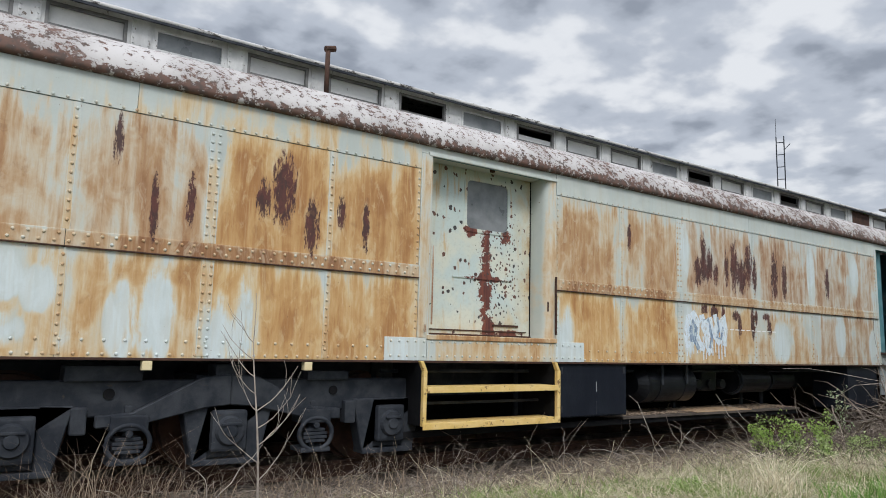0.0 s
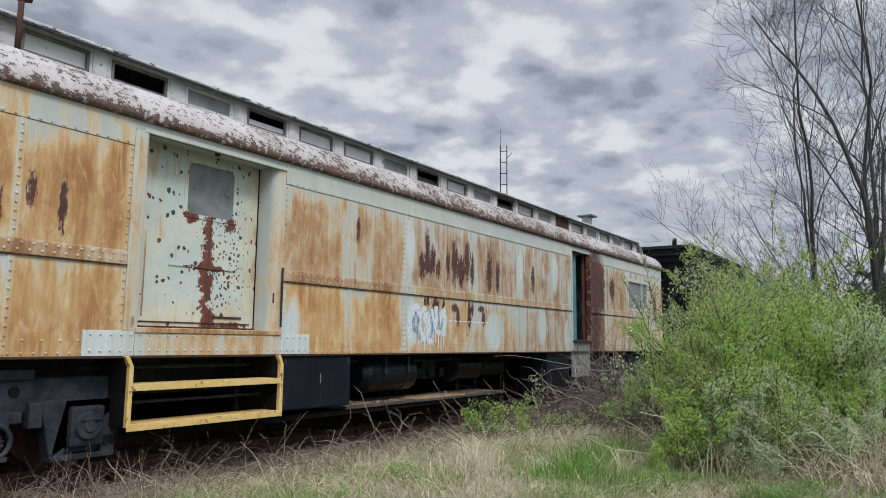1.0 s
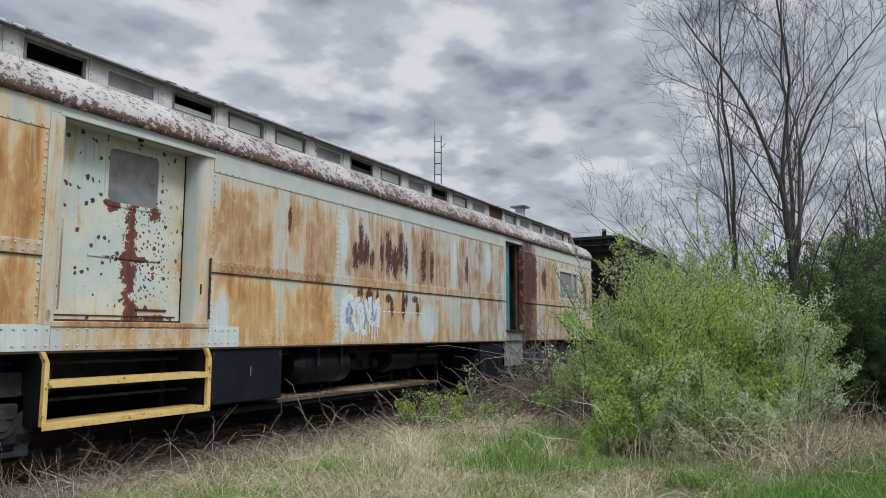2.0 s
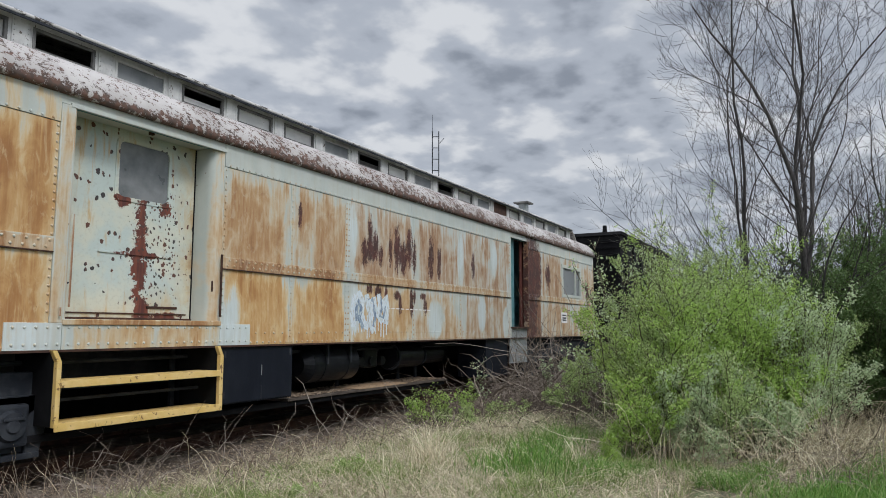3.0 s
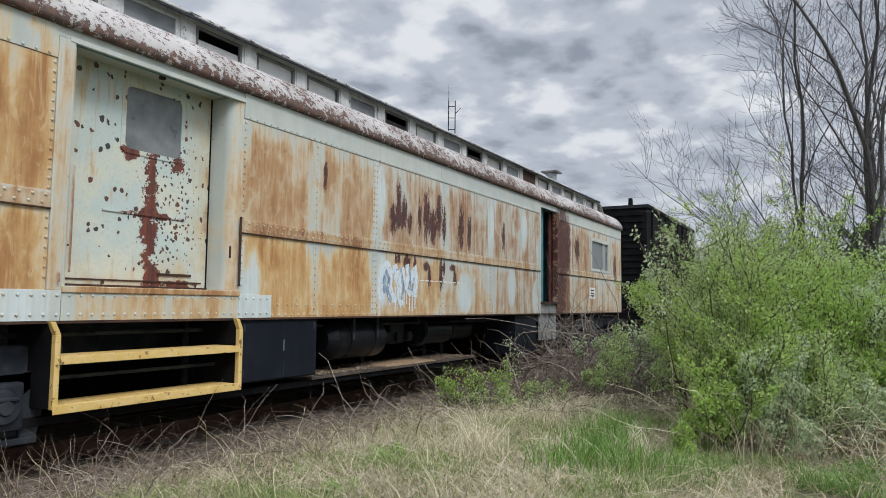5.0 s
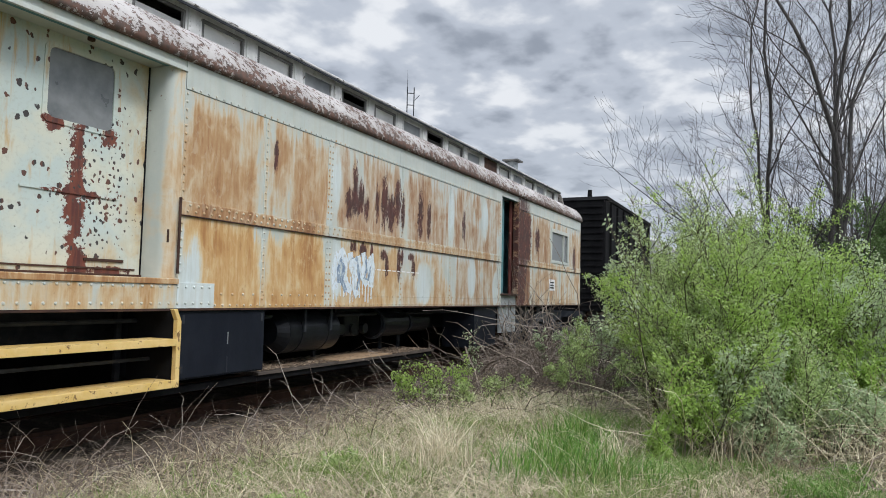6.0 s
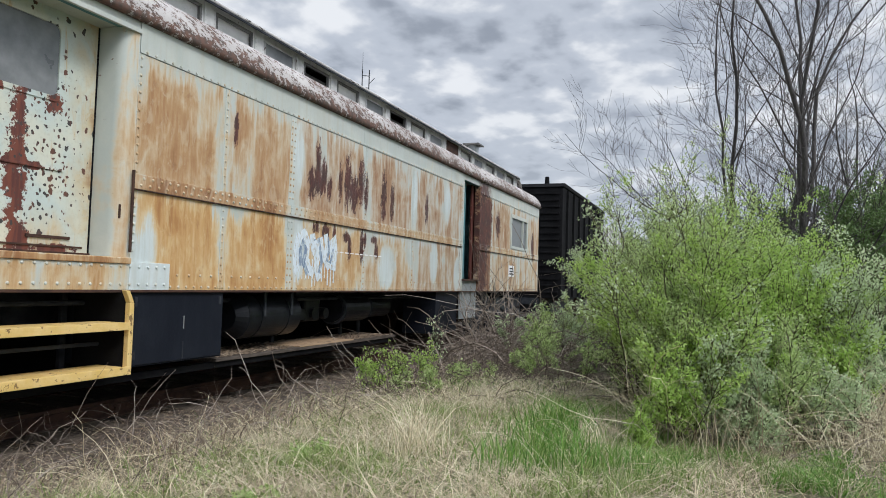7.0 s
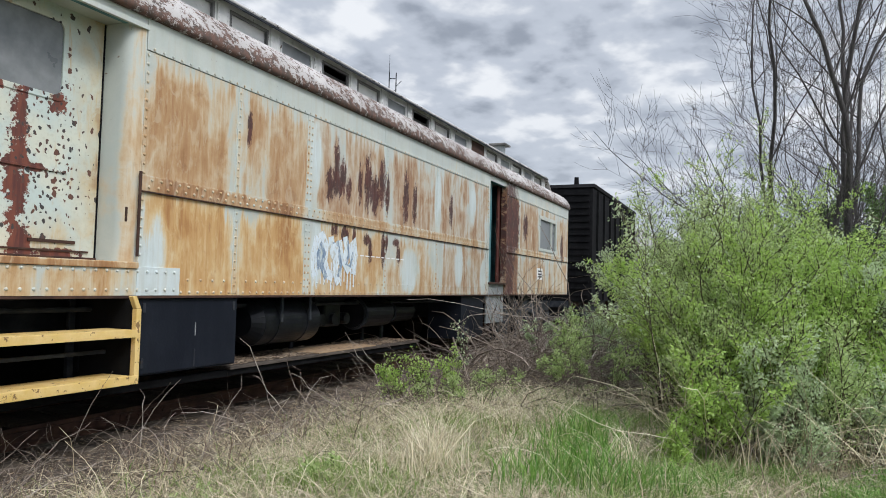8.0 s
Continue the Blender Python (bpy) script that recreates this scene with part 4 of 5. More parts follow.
valve = part("brake_valve", box(3.45, 3.85, 0.4, 0.7, 0.98, 1.30, 0.03), TANK, car)
for x in (3.35, 3.65, 3.95):
    part("valve_cap", rod((x, 0.36, 1.08), (x, 0.55, 1.08), 0.075, sides=14), TANK, valve)
part("valve_bracket", box(3.3, 4.0, 0.45, 0.65, 1.30, SILL, 0.01), BLACK, valve)
for x0, x1, y, r in ((4.3, 5.2, 0.5, 0.2), (5.4, 6.2, 0.6, 0.17)):
    cyl = part("brake_cylinder", rod((x0, y, 1.13), (x1, y, 1.13), r, sides=22), TANK, car)
    part("cylinder_flange", rod((x0 + 0.05, y, 1.13), (x0 + 0.09, y, 1.13), r + 0.03, sides=22), BLACK, cyl)
part("pipe_run", rod((-2.2, 0.4, 1.28), (8.3, 0.4, 1.28), 0.022, sides=8), BLACK, car)
ledge = part("running_board", box(1.32, 5.7, 0.10, 0.85, 0.665, 0.70, 0.006), PLANK, car, "grey debris-strewn ledge under the car")
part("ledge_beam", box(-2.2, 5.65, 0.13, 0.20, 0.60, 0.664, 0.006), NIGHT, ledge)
for x in (-2.1, 0.0, 1.4, 3.2, 5.0, 5.6):
    part("ledge_hanger", box(x - 0.03, x + 0.03, 0.70, 0.74, 0.69, SILL, 0.004), BLACK, ledge)
tagged(part("tan_sheet", box(2.9, 4.3, 0.10, 0.62, 0.702, 0.714, 0.003), SHEET), "flat tan board lying on the ledge", "board")
for x in (-4.66, -3.22):
    part("bracket_block", box(x - 0.04, x + 0.04, -0.01, 0.06, SILL - 0.10, SILL - 0.022, 0.006), CREAM, car)

# yellow boarding step
steps = part("boarding_step", box(-1.99, -1.945, -0.13, -0.08, 0.74, 1.30, 0.006), YELLOW, car, "yellow steel boarding step")
part("step_post", box(-0.095, -0.045, -0.13, -0.08, 0.74, 1.30, 0.006), YELLOW, steps)
for x, dx in ((-1.967, 0.05), (-0.07, 0.05)):
    bm = prism([(x - 0.023, 1.30), (x + 0.023, 1.30), (x - dx + 0.023, 1.40), (x - dx - 0.023, 1.40)], -0.13, -0.08, 0.004)
    part("step_post", bm, YELLOW, steps)
part("tread", box(-1.944, -0.096, -0.12, 0.20, 1.10, 1.135, 0.005), YELLOW, steps)
part("tread", box(-1.944, -0.096, -0.12, 0.20, 0.735, 0.77, 0.005), YELLOW, steps)
part("tread_lip", box(-1.944, -0.096, -0.134, -0.121, 1.075, 1.137, 0.003), YELLOW, steps)
part("tread_lip", box(-1.985, -0.05, -0.134, -0.121, 0.705, 0.775, 0.006), YELLOW, steps)
part("tread_bar", box(-1.94, -0.1, 0.18, 0.21, 0.93, 0.96, 0.004), BLACK, steps)
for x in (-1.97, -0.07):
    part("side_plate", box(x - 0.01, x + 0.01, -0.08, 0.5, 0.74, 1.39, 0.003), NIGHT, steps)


# ---- the six-wheel truck ----
def wheel(x, y, parent):
    bm = rod((x, y - 0.07, RAIL_TOP + 0.457), (x, y + 0.06, RAIL_TOP + 0.457), 0.455, sides=40)
    w = part("wheel", bm, RUSTIRON, parent, "rusty steel wheel")
    part("flange", rod((x, y + 0.06, RAIL_TOP + 0.457), (x, y + 0.09, RAIL_TOP + 0.457), 0.482, sides=40), RUSTIRON, w)
    part("hub", rod((x, y - 0.10, RAIL_TOP + 0.457), (x, y - 0.07, RAIL_TOP + 0.457), 0.15, 0.19, sides=20), RUSTIRON, w)


def truck(cx):
    tr = group_of("wheel_truck", "black six-wheel railway truck under the car", "railway truck", "trucks of the car")
    for side, y in ((1, 0.22), (-1, WIDE - 0.22)):
        f = lambda a, b: (y + side * a, y + side * b) if side > 0 else (y - b, y - a)
        y0, y1 = f(0.0, 0.16)
        top = 1.21
        part("side_frame", prism([(cx - 2.42, top), (cx + 2.2, top), (cx + 2.2, top - 0.22), (cx + 1.35, top - 0.24), (cx + 1.2, top - 0.30), (cx - 1.2, top - 0.30), (cx - 1.35, top - 0.24), (cx - 2.42, top - 0.22)], y0, y1, 0.012), BLACK, tr)
        for k in (-1, 0, 1):
            ax = cx + 1.676 * k
            cz = RAIL_TOP + 0.457
            ya, yb = f(-0.05, 0.12)
            part("pedestal", prism([(ax - 0.42, top - 0.2), (ax + 0.42, top - 0.2), (ax + 0.30, 0.50), (ax + 0.17, 0.50), (ax + 0.17, 1.0), (ax - 0.17, 1.0), (ax - 0.17, 0.50), (ax - 0.30, 0.50)], ya, yb, 0.01), BLACK, tr)
            ym, yn = f(-0.01, 0.10)
            part("pedestal_web", box(ax - 0.28, ax + 0.28, ym, yn, 0.53, top - 0.21, 0.01), BLACK, tr)
            part("pedestal_tie", box(ax - 0.30, ax + 0.30, ya - 0.01, yb + 0.01, 0.47, 0.52, 0.008), BLACK, tr)
            ya, yb = f(-0.11, 0.10)
            jb = part("journal_box", box(ax - 0.16, ax + 0.16, ya, yb, cz - 0.20, cz + 0.16, 0.03), BLACK, tr, "dusty black axle box")
            yc = ya - 0.035 if side > 0 else yb + 0.035
            face = ya if side > 0 else yb
            part("journal_lid", rod((ax, face, cz - 0.02), (ax, yc, cz - 0.02), 0.135, 0.115, 22), BLACK, jb)
            yd = yc - 0.02 if side > 0 else yc + 0.02
            part("lid_boss", rod((ax, yc, cz - 0.02), (ax, yd, cz - 0.02), 0.062, 0.05, 14), BLACK, jb)
            part("lid_ridge", box(ax - 0.09, ax + 0.09, min(yc, yd), max(yc, yd), cz + 0.03, cz + 0.055, 0.006), BLACK, jb)
        # equaliser beams between the axles
        ya, yb = f(-0.09, -0.02)
        for k in (-1, 1):
            arm = [(cx - 0.0 * k, top + 0.05), (cx + 0.25 * k, top + 0.03), (cx + 0.82 * k, 0.95), (cx + 1.10 * k, 0.93), (cx + 1.10 * k, 0.83), (cx + 0.78 * k, 0.84), (cx + 0.22 * k, 0.97), (cx, 0.99)]
            part("equaliser_beam", prism(arm if k > 0 else arm[::-1], ya, yb, 0.01), BLACK, tr)
            part("spring_cap", box(cx + 0.84 * k - 0.15, cx + 0.84 * k + 0.15, ya - 0.02, yb + 0.16, 0.80, 0.93, 0.015), BLACK, tr)
            sx = cx + 0.84 * k
            ring = [(Vector((sx + 0.17 * math.cos(w), ya - 0.01, 0.70 + 0.15 * math.sin(w))), 0.022) for w in (2 * math.pi * q / 20 for q in range(21))]
            part("spring_hanger_loop", tubes([ring], 8), BLACK, tr, smooth=True)
            for j in range(4):
                hz, hw = 0.62 + 0.034 * j, 0.13 - 0.02 * abs(j - 1.5)
                part("spring_leaf", box(sx - hw, sx + hw, ya - 0.005, yb + 0.09, hz, hz + 0.027, 0.004), BLACK, tr)
            part("spring_bolt", rod((sx, ya - 0.03, 0.78), (sx, yb + 0.05, 0.78), 0.03, sides=8), BLACK, tr)
            part("frame_web", box(cx + k * 1.36 - 0.18, cx + k * 1.36 + 0.18, y0 - 0.02 if side > 0 else y0, y1 if side > 0 else y1 + 0.02, 0.88, 1.0, 0.02), BLACK, tr)
            part("brake_hanger", box(cx + k * 1.22 - 0.06, cx + k * 1.22 + 0.06, ya + 0.02, yb + 0.06, 0.78, 1.0, 0.015), BLACK, tr)
            part("spring_seat", box(cx + 0.84 * k - 0.15, cx + 0.84 * k + 0.15, ya - 0.03, yb + 0.17, 0.53, 0.575, 0.012), BLACK, tr)
            part("spring_hanger", box(cx + 0.84 * k - 0.03, cx + 0.84 * k + 0.03, yb, yb + 0.05, 0.56, 1.0, 0.008), BLACK, tr)
        ya, yb = f(-0.05, 0.2)
        part("side_bearing", box(cx - 1.35, cx - 0.75, ya, yb, top - 0.01, top + 0.12, 0.02), BLACK, tr)
        part("side_bearing", box(cx - 0.14, cx + 0.14, ya, yb, top + 0.02, top + 0.14, 0.02), BLACK, tr)
        part("side_bearing", box(cx + 0.75, cx + 1.2, ya, yb, top - 0.01, top + 0.08, 0.02), BLACK, tr)
        for dx in (-1.0, 1.05):
            fz = min(y0, y1) - 0.012 if side > 0 else max(y0, y1)
            part("frame_boss", rod((cx + dx, fz - 0.004, top - 0.11), (cx + dx, fz + 0.013, top - 0.11), 0.045, sides=14), NIGHT, tr)
    for k in (-1, 0, 1):
        ax = cx + 1.676 * k
        part("axle", rod((ax, 0.2, RAIL_TOP + 0.457), (ax, WIDE - 0.2, RAIL_TOP + 0.457), 0.075, sides=14), RUSTIRON, tr)
        wheel(ax, MID - 0.7525, tr)
        part("wheel", rod((ax, MID + 0.69, RAIL_TOP + 0.457), (ax, MID + 0.82, RAIL_TOP + 0.457), 0.455, sides=32), RUSTIRON, tr)
    part("bolster", box(cx - 0.25, cx + 0.25, 0.35, WIDE - 0.35, 0.9, 1.25, 0.02), BLACK, tr)
    return tr


truck(-3.89)
truck(11.6)

# ---- the next cars ----
def far_car(x0, x1, z0, z1, mat, label, ribs=True, roof=None):
    c = group_of("freight_car", label, "railway car", "cars further down the track")
    part("car_body", box(x0, x1, 0.05, WIDE - 0.05, z0, z1, 0.03), mat, c)
    part("car_roof", prism([(x0 - 0.05, z1), (x1 + 0.05, z1), (x1 - 0.1, z1 + 0.14), (x0 + 0.1, z1 + 0.14)], 0.0, WIDE, 0.02), roof or mat, c)
    if ribs:
        for x in run(x0 + 0.1, x1 - 0.1, 1.1):
            part("side_rib", box(x - 0.04, x + 0.04, -0.02, 0.05, z0 + 0.05, z1 - 0.05, 0.006), mat, c)
    for z in run(z0 + 0.1, z1 - 0.1, 0.22):
        part("end_rib", box(x0 - 0.035, x0, 0.15, WIDE - 0.15, z - 0.03, z + 0.03, 0.006), mat, c)
    part("roof_stack", rod((x0 + 0.5, 0.7, z1 + 0.1), (x0 + 0.5, 0.7, z1 + 0.42), 0.09, 0.07, 12), mat, c)
    part("hatch", box(x0 + 0.8, x0 + 1.6, 0.9, 2.1, z1 + 0.13, z1 + 0.22, 0.02), roof or mat, c)
    for cx in (x0 + 1.6, x1 - 1.6):
        for dx in (-0.85, 0.85):
            part("wheel", rod((cx + dx, 0.7, RAIL_TOP + 0.42), (cx + dx, 0.83, RAIL_TOP + 0.42), 0.42, sides=24), RUSTIRON, c)
            part("wheel", rod((cx + dx, 2.22, RAIL_TOP + 0.42), (cx + dx, 2.35, RAIL_TOP + 0.42), 0.42, sides=24), RUSTIRON, c)
        part("truck_frame", box(cx - 1.2, cx + 1.2, 0.4, 2.65, 0.65, 1.0, 0.03), BLACK, c)
    part("underframe", box(x0, x1, 0.8, 2.25, 0.95, z0 + 0.01), BLACK, c)
    return c


far_car(18.4, 27.5, 1.15, 4.82, NIGHT, "black ribbed freight car behind the bushes")
far_car(29.0, 43.0, 1.15, 4.3, CLERE, "pale grey boxcar further down the track", True, CLERE)

# ---- lattice mast ----
mast = group_of("radio_mast", "thin steel lattice mast far behind the cars", "radio mast")
MX, MY = 27.0, 11.95
SX, SY = -0.085, 0.15
for s in (-1, 1):
    part("mast_leg", rod((MX + s * SX, MY + s * SY, 0.1), (MX + s * SX, MY + s * SY, 12.2), 0.03, sides=6), BLACK, mast)
for z in run(0.5, 12.2, 0.62):
    part("rung", rod((MX - SX, MY - SY, z), (MX + SX, MY + SY, z), 0.022, sides=5), BLACK, mast)
part("aerial", rod((MX + SX, MY + SY, 12.1), (MX + SX, MY + SY, 13.1), 0.016, 0.008, 6), BLACK, mast)
part("bracket", rod((MX - SX, MY - SY, 11.5), (MX - 2.6 * SX, MY - 2.6 * SY, 11.8), 0.018, sides=5), BLACK, mast)


# ---- plants ----
rnd = random.Random(7)


def jitter(v, a):
    return Vector((v.x + rnd.gauss(0, a), v.y + rnd.gauss(0, a), v.z + rnd.gauss(0, a)))


def limb(start, way, length, r, wander=0.12, lift=0.05, steps=6):
    path, p, d = [], start.copy(), way.normalized()
    for i in range(steps + 1):
        path.append((p.copy(), max(r * (1 - 0.78 * i / steps), 0.0018)))
        d = jitter(d, wander)
        d.z += lift
        d.normalize()
        p = p + d * (length / steps)
    return path


def branching(start, way, length, r, depth, out, wander=0.12, lift=0.06, spread=0.6, kids=(3, 5), shrink=0.62):
    path = limb(start, way, length, r, wander, lift, 7 if depth > 1 else 5)
    out.append((depth, path))
    if depth == 0:
        return
    n = rnd.randint(*kids)
    for k in range(n):
        i = rnd.randint(2, len(path) - 1)
        p, rr = path[i]
        d = (path[i][0] - path[i - 1][0]).normalized()
        turn = Vector((rnd.gauss(0, 1), rnd.gauss(0, 1), rnd.gauss(0, 0.5)))
        turn = (turn - d * turn.dot(d)).normalized()
        nd = d + turn * (spread * rnd.uniform(0.6, 1.3))
        branching(p, nd, length * shrink * rnd.uniform(0.75, 1.2), max(rr * rnd.uniform(0.5, 0.7), 0.004), depth - 1, out, wander, lift, spread, kids, shrink)


def bough(start, way, length, r, depth, out, lift=0.055, wander=0.10, angle=0.85):
    """A limb with side shoots all along it, shorter towards the tip, which fork in turn."""
    path = limb(start, way, length, r, wander, lift, 9 if depth > 1 else 6)
    out.append((depth, path))
    if depth == 0:
        return
    n = {4: 8, 3: 8, 2: 8, 1: 6}[depth]
    for k in range(n):
        u = (k + rnd.uniform(0.2, 0.9)) / n
        i = min(len(path) - 2, 1 + int(u * (len(path) - 1)))
        p, rr = path[i]
        d = (path[i + 1][0] - path[i][0]).normalized()
        turn = Vector((rnd.gauss(0, 1), rnd.gauss(0, 1), rnd.gauss(0, 0.6)))
        turn = (turn - d * turn.dot(d)).normalized()
        bough(p, d + turn * angle * rnd.uniform(0.6, 1.25), length * (0.62 - 0.34 * u) * rnd.uniform(0.7, 1.2), max(rr * 0.44, 0.0030), depth - 1, out, lift, wander * 1.15, angle)


def bare_tree(x, y, height, r, label, lean=(0, 0), depth=3, forks=3, seed=1, low=6, bole=0.3, group="bare trees"):
    """A trunk that parts into upswept limbs, with long low boughs, every limb clothed in fine twigs."""
    global rnd
    rnd = random.Random(seed)
    base = Vector((x, y, ground_z(x, y) - 0.1))
    out = []
    trunk = limb(base, Vector((lean[0], lean[1], 1)), height * bole, r, 0.03, 0.05, 6)
    trunk = [(p, r * (1 - 0.3 * i / 6)) for i, (p, _) in enumerate(trunk)]
    trunk[0] = (trunk[0][0], r * 1.35)
    top, d = trunk[-1][0], (trunk[-1][0] - trunk[-2][0]).normalized()
    for k in range(forks):
        w = 2 * math.pi * (k + rnd.uniform(-0.2, 0.2)) / forks
        nd = d + Vector((math.cos(w), math.sin(w), 0)) * rnd.uniform(0.10, 0.34)
        bough(top, nd, height * rnd.uniform(0.5, 0.7), r * rnd.uniform(0.32, 0.46), depth, out)
    for k in range(low):
        i = rnd.randint(2, 6)
        w = 2 * math.pi * (k + rnd.uniform(-0.3, 0.3)) / low
        bough(trunk[i][0], Vector((math.cos(w), math.sin(w), rnd.uniform(0.2, 0.9))), height * rnd.uniform(0.25, 0.41), r * 0.19, depth - 1, out, 0.06, 0.09)
    t = group_of("bare_tree", label, "tree", group)
    part("trunk", tubes([trunk], 10), BARK, t, smooth=True)
    for dd, p in out:
        if dd == depth:
            part("limb", tubes([p], 7), BARK, t, smooth=True)
    tagged(part("branchwork", tubes([p for dd, p in out if dd == depth - 1], 5), BARK, t), kind="stuff")
    tagged(part("twigwork", tubes([p for dd, p in out if dd < depth - 1], 3), BARK, t), kind="stuff")
    return t


def leaves(points, size, narrow=0.4, droop=0.0):
    """Pointed leaves, a bent pair of triangles each, at the points given as (place, direction)."""
    verts, faces = [], []
    for p, d in points:
        s = size * rnd.uniform(0.6, 1.35)
        d = jitter(d, 0.7)
        d.z -= droop
        d.normalize()
        side = d.cross(Vector((rnd.gauss(0, 1), rnd.gauss(0, 1), rnd.gauss(0, 1))))
        side = side.normalized() * s * narrow
        up = d.cross(side) * 0.2
        n = len(verts)
        verts += [tuple(p), tuple(p + d * s * 0.5 + side + up), tuple(p + d * s), tuple(p + d * s * 0.5 - side + up)]
        faces += [(n, n + 1, n + 2), (n, n + 2, n + 3)]
    return verts, [], faces


def bush(x, y, radius, height, label, mat, seed, stems=26, per=40, size=0.05, narrow=0.32, sprays=0.25, group="bushes along the track"):
    """Many rising stems that fork near the top; leaves sit along the outer part of each shoot."""
    global rnd
    rnd = random.Random(seed)
    out = []
    for k in range(stems):
        w, q = rnd.uniform(0, 6.283), math.sqrt(rnd.random())
        bx, by = x + 0.7 * radius * q * math.cos(w), y + 0.7 * radius * q * math.sin(w)
        h = height * rnd.uniform(0.45, 1.05) * (1.05 - 0.3 * q)
        if rnd.random() < sprays:
            h *= rnd.uniform(1.05, 1.22)
        d = Vector((0.4 * radius / height * q * math.cos(w) + rnd.gauss(0, 0.1), 0.4 * radius / height * q * math.sin(w) + rnd.gauss(0, 0.1), 1))
        branching(Vector((bx, by, ground_z(bx, by) - 0.03)), d, h, 0.02 if k < 2 and height > 1.5 else rnd.uniform(0.005, 0.010), 2, out, 0.10, 0.04, 0.75, (6, 9), 0.30)
    pts = []
    for depth, path in out:
        first = 2 if depth == 2 else 1
        n = per if depth < 2 else per // 2
        for j in range(n):
            i = rnd.randint(first, len(path) - 1)
            a, b = path[i - 1][0], path[i][0]
            p = a.lerp(b, rnd.random())
            if rnd.random() > soft(0.04, 0.42, (p.z - 0.28) / height) * (0.55 + 0.6 * noise.noise(p * 2.6)) + 0.10:
                continue
            pts.append((jitter(p, 0.02), b - a))
    t = group_of("bush", label, "bush", group)
    tagged(part("stemwork", tubes([p for d, p in out], 3), STEM, t), kind="stuff")
    tagged(part("foliage", leaves(pts, size, narrow), mat, t), kind="stuff")
    return t


# leaf green darkened to carry the shade under the trees
LEAFDARK = leafy("shade_darkened_leaf", [(0.06, 0.11, 0.03), (0.10, 0.17, 0.05), (0.14, 0.21, 0.07)], 0.4)
DENSE, EDGE = "dense olive-green bush with small young leaves", "bright yellow-green bush at the edge of the thicket"
SILVER, WILLOW = "silvery green bush with small grey leaves", "tall willow bush beside the rail car"
SHADE = "dense green shrub darkened for the shade under the bare trees"
for x, y, radius, height, label, mat, stems, per, size in (
        # the front of the thicket
        (1.10, -4.35, 0.25, 0.95, EDGE, LEAFBRIGHT, 5, 7, 0.040), (0.95, -4.15, 0.15, 0.40, EDGE, LEAFBRIGHT, 5, 6, 0.035), (1.6, -4.45, 0.35, 1.15, DENSE, LEAF, 12, 8, 0.036), (1.95, -4.60, 0.60, 1.45, EDGE, LEAFBRIGHT, 22, 9, 0.038),
        (2.35, -4.45, 0.55, 1.75, DENSE, LEAF, 20, 9, 0.036), (2.75, -4.60, 0.75, 1.70, EDGE, LEAFBRIGHT, 30, 10, 0.040), (3.2, -4.20, 0.65, 1.85, WILLOW, LEAF, 28, 9, 0.038),
        (1.70, -5.10, 0.45, 1.15, DENSE, LEAF, 14, 8, 0.034), (2.35, -5.30, 0.65, 1.45, EDGE, LEAFBRIGHT, 26, 9, 0.038), (1.95, -5.45, 0.35, 0.95, SILVER, LEAFGREY, 14, 8, 0.036),
        (3.20, -5.20, 0.85, 1.75, EDGE, LEAFBRIGHT, 32, 10, 0.042), (2.90, -5.65, 0.55, 1.50, SILVER, LEAFGREY, 26, 9, 0.040),
        (1.35, -4.70, 0.30, 0.75, SILVER, LEAFGREY, 9, 6, 0.036), (1.62, -4.95, 0.35, 0.90, SILVER, LEAFGREY, 11, 6, 0.036), (1.25, -4.95, 0.25, 0.55, SILVER, LEAFGREY, 8, 6, 0.034), (2.05, -5.05, 0.35, 1.10, EDGE, LEAFBRIGHT, 12, 8, 0.036),
        # the middle
        (4.30, -4.40, 0.90, 1.95, DENSE, LEAF, 34, 9, 0.042), (4.30, -5.30, 1.00, 1.85, DENSE, LEAF, 32, 9, 0.044), (5.40, -4.60, 1.10, 2.20, EDGE, LEAFBRIGHT, 32, 9, 0.046),
        (6.20, -4.00, 0.90, 2.20, WILLOW, LEAF, 32, 9, 0.048), (8.50, -3.70, 1.10, 2.20, WILLOW, LEAFGREY, 34, 8, 0.052), (11.5, -3.30, 1.30, 2.30, WILLOW, LEAF, 34, 8, 0.06), (8.20, -4.40, 1.40, 1.90, DENSE, LEAF, 34, 8, 0.06),
        # the undergrowth below the trees, darker leaves standing in for the shade there
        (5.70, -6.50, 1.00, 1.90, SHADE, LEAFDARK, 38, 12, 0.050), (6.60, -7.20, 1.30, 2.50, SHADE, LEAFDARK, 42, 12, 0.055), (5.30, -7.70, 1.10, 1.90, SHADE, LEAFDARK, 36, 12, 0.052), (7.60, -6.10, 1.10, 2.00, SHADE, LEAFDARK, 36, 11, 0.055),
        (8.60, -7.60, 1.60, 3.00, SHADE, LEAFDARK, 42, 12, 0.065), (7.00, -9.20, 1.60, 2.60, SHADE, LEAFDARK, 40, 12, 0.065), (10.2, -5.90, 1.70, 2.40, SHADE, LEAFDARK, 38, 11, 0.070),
        (11.5, -8.60, 2.00, 3.40, DENSE, LEAF, 34, 9, 0.080), (15.5, -3.80, 1.70, 2.50, WILLOW, LEAF, 34, 8, 0.075), (13.0, -5.50, 2.00, 2.80, DENSE, LEAF, 34, 9, 0.075)):
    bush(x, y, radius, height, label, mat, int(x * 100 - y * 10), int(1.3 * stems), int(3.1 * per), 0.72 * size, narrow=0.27)
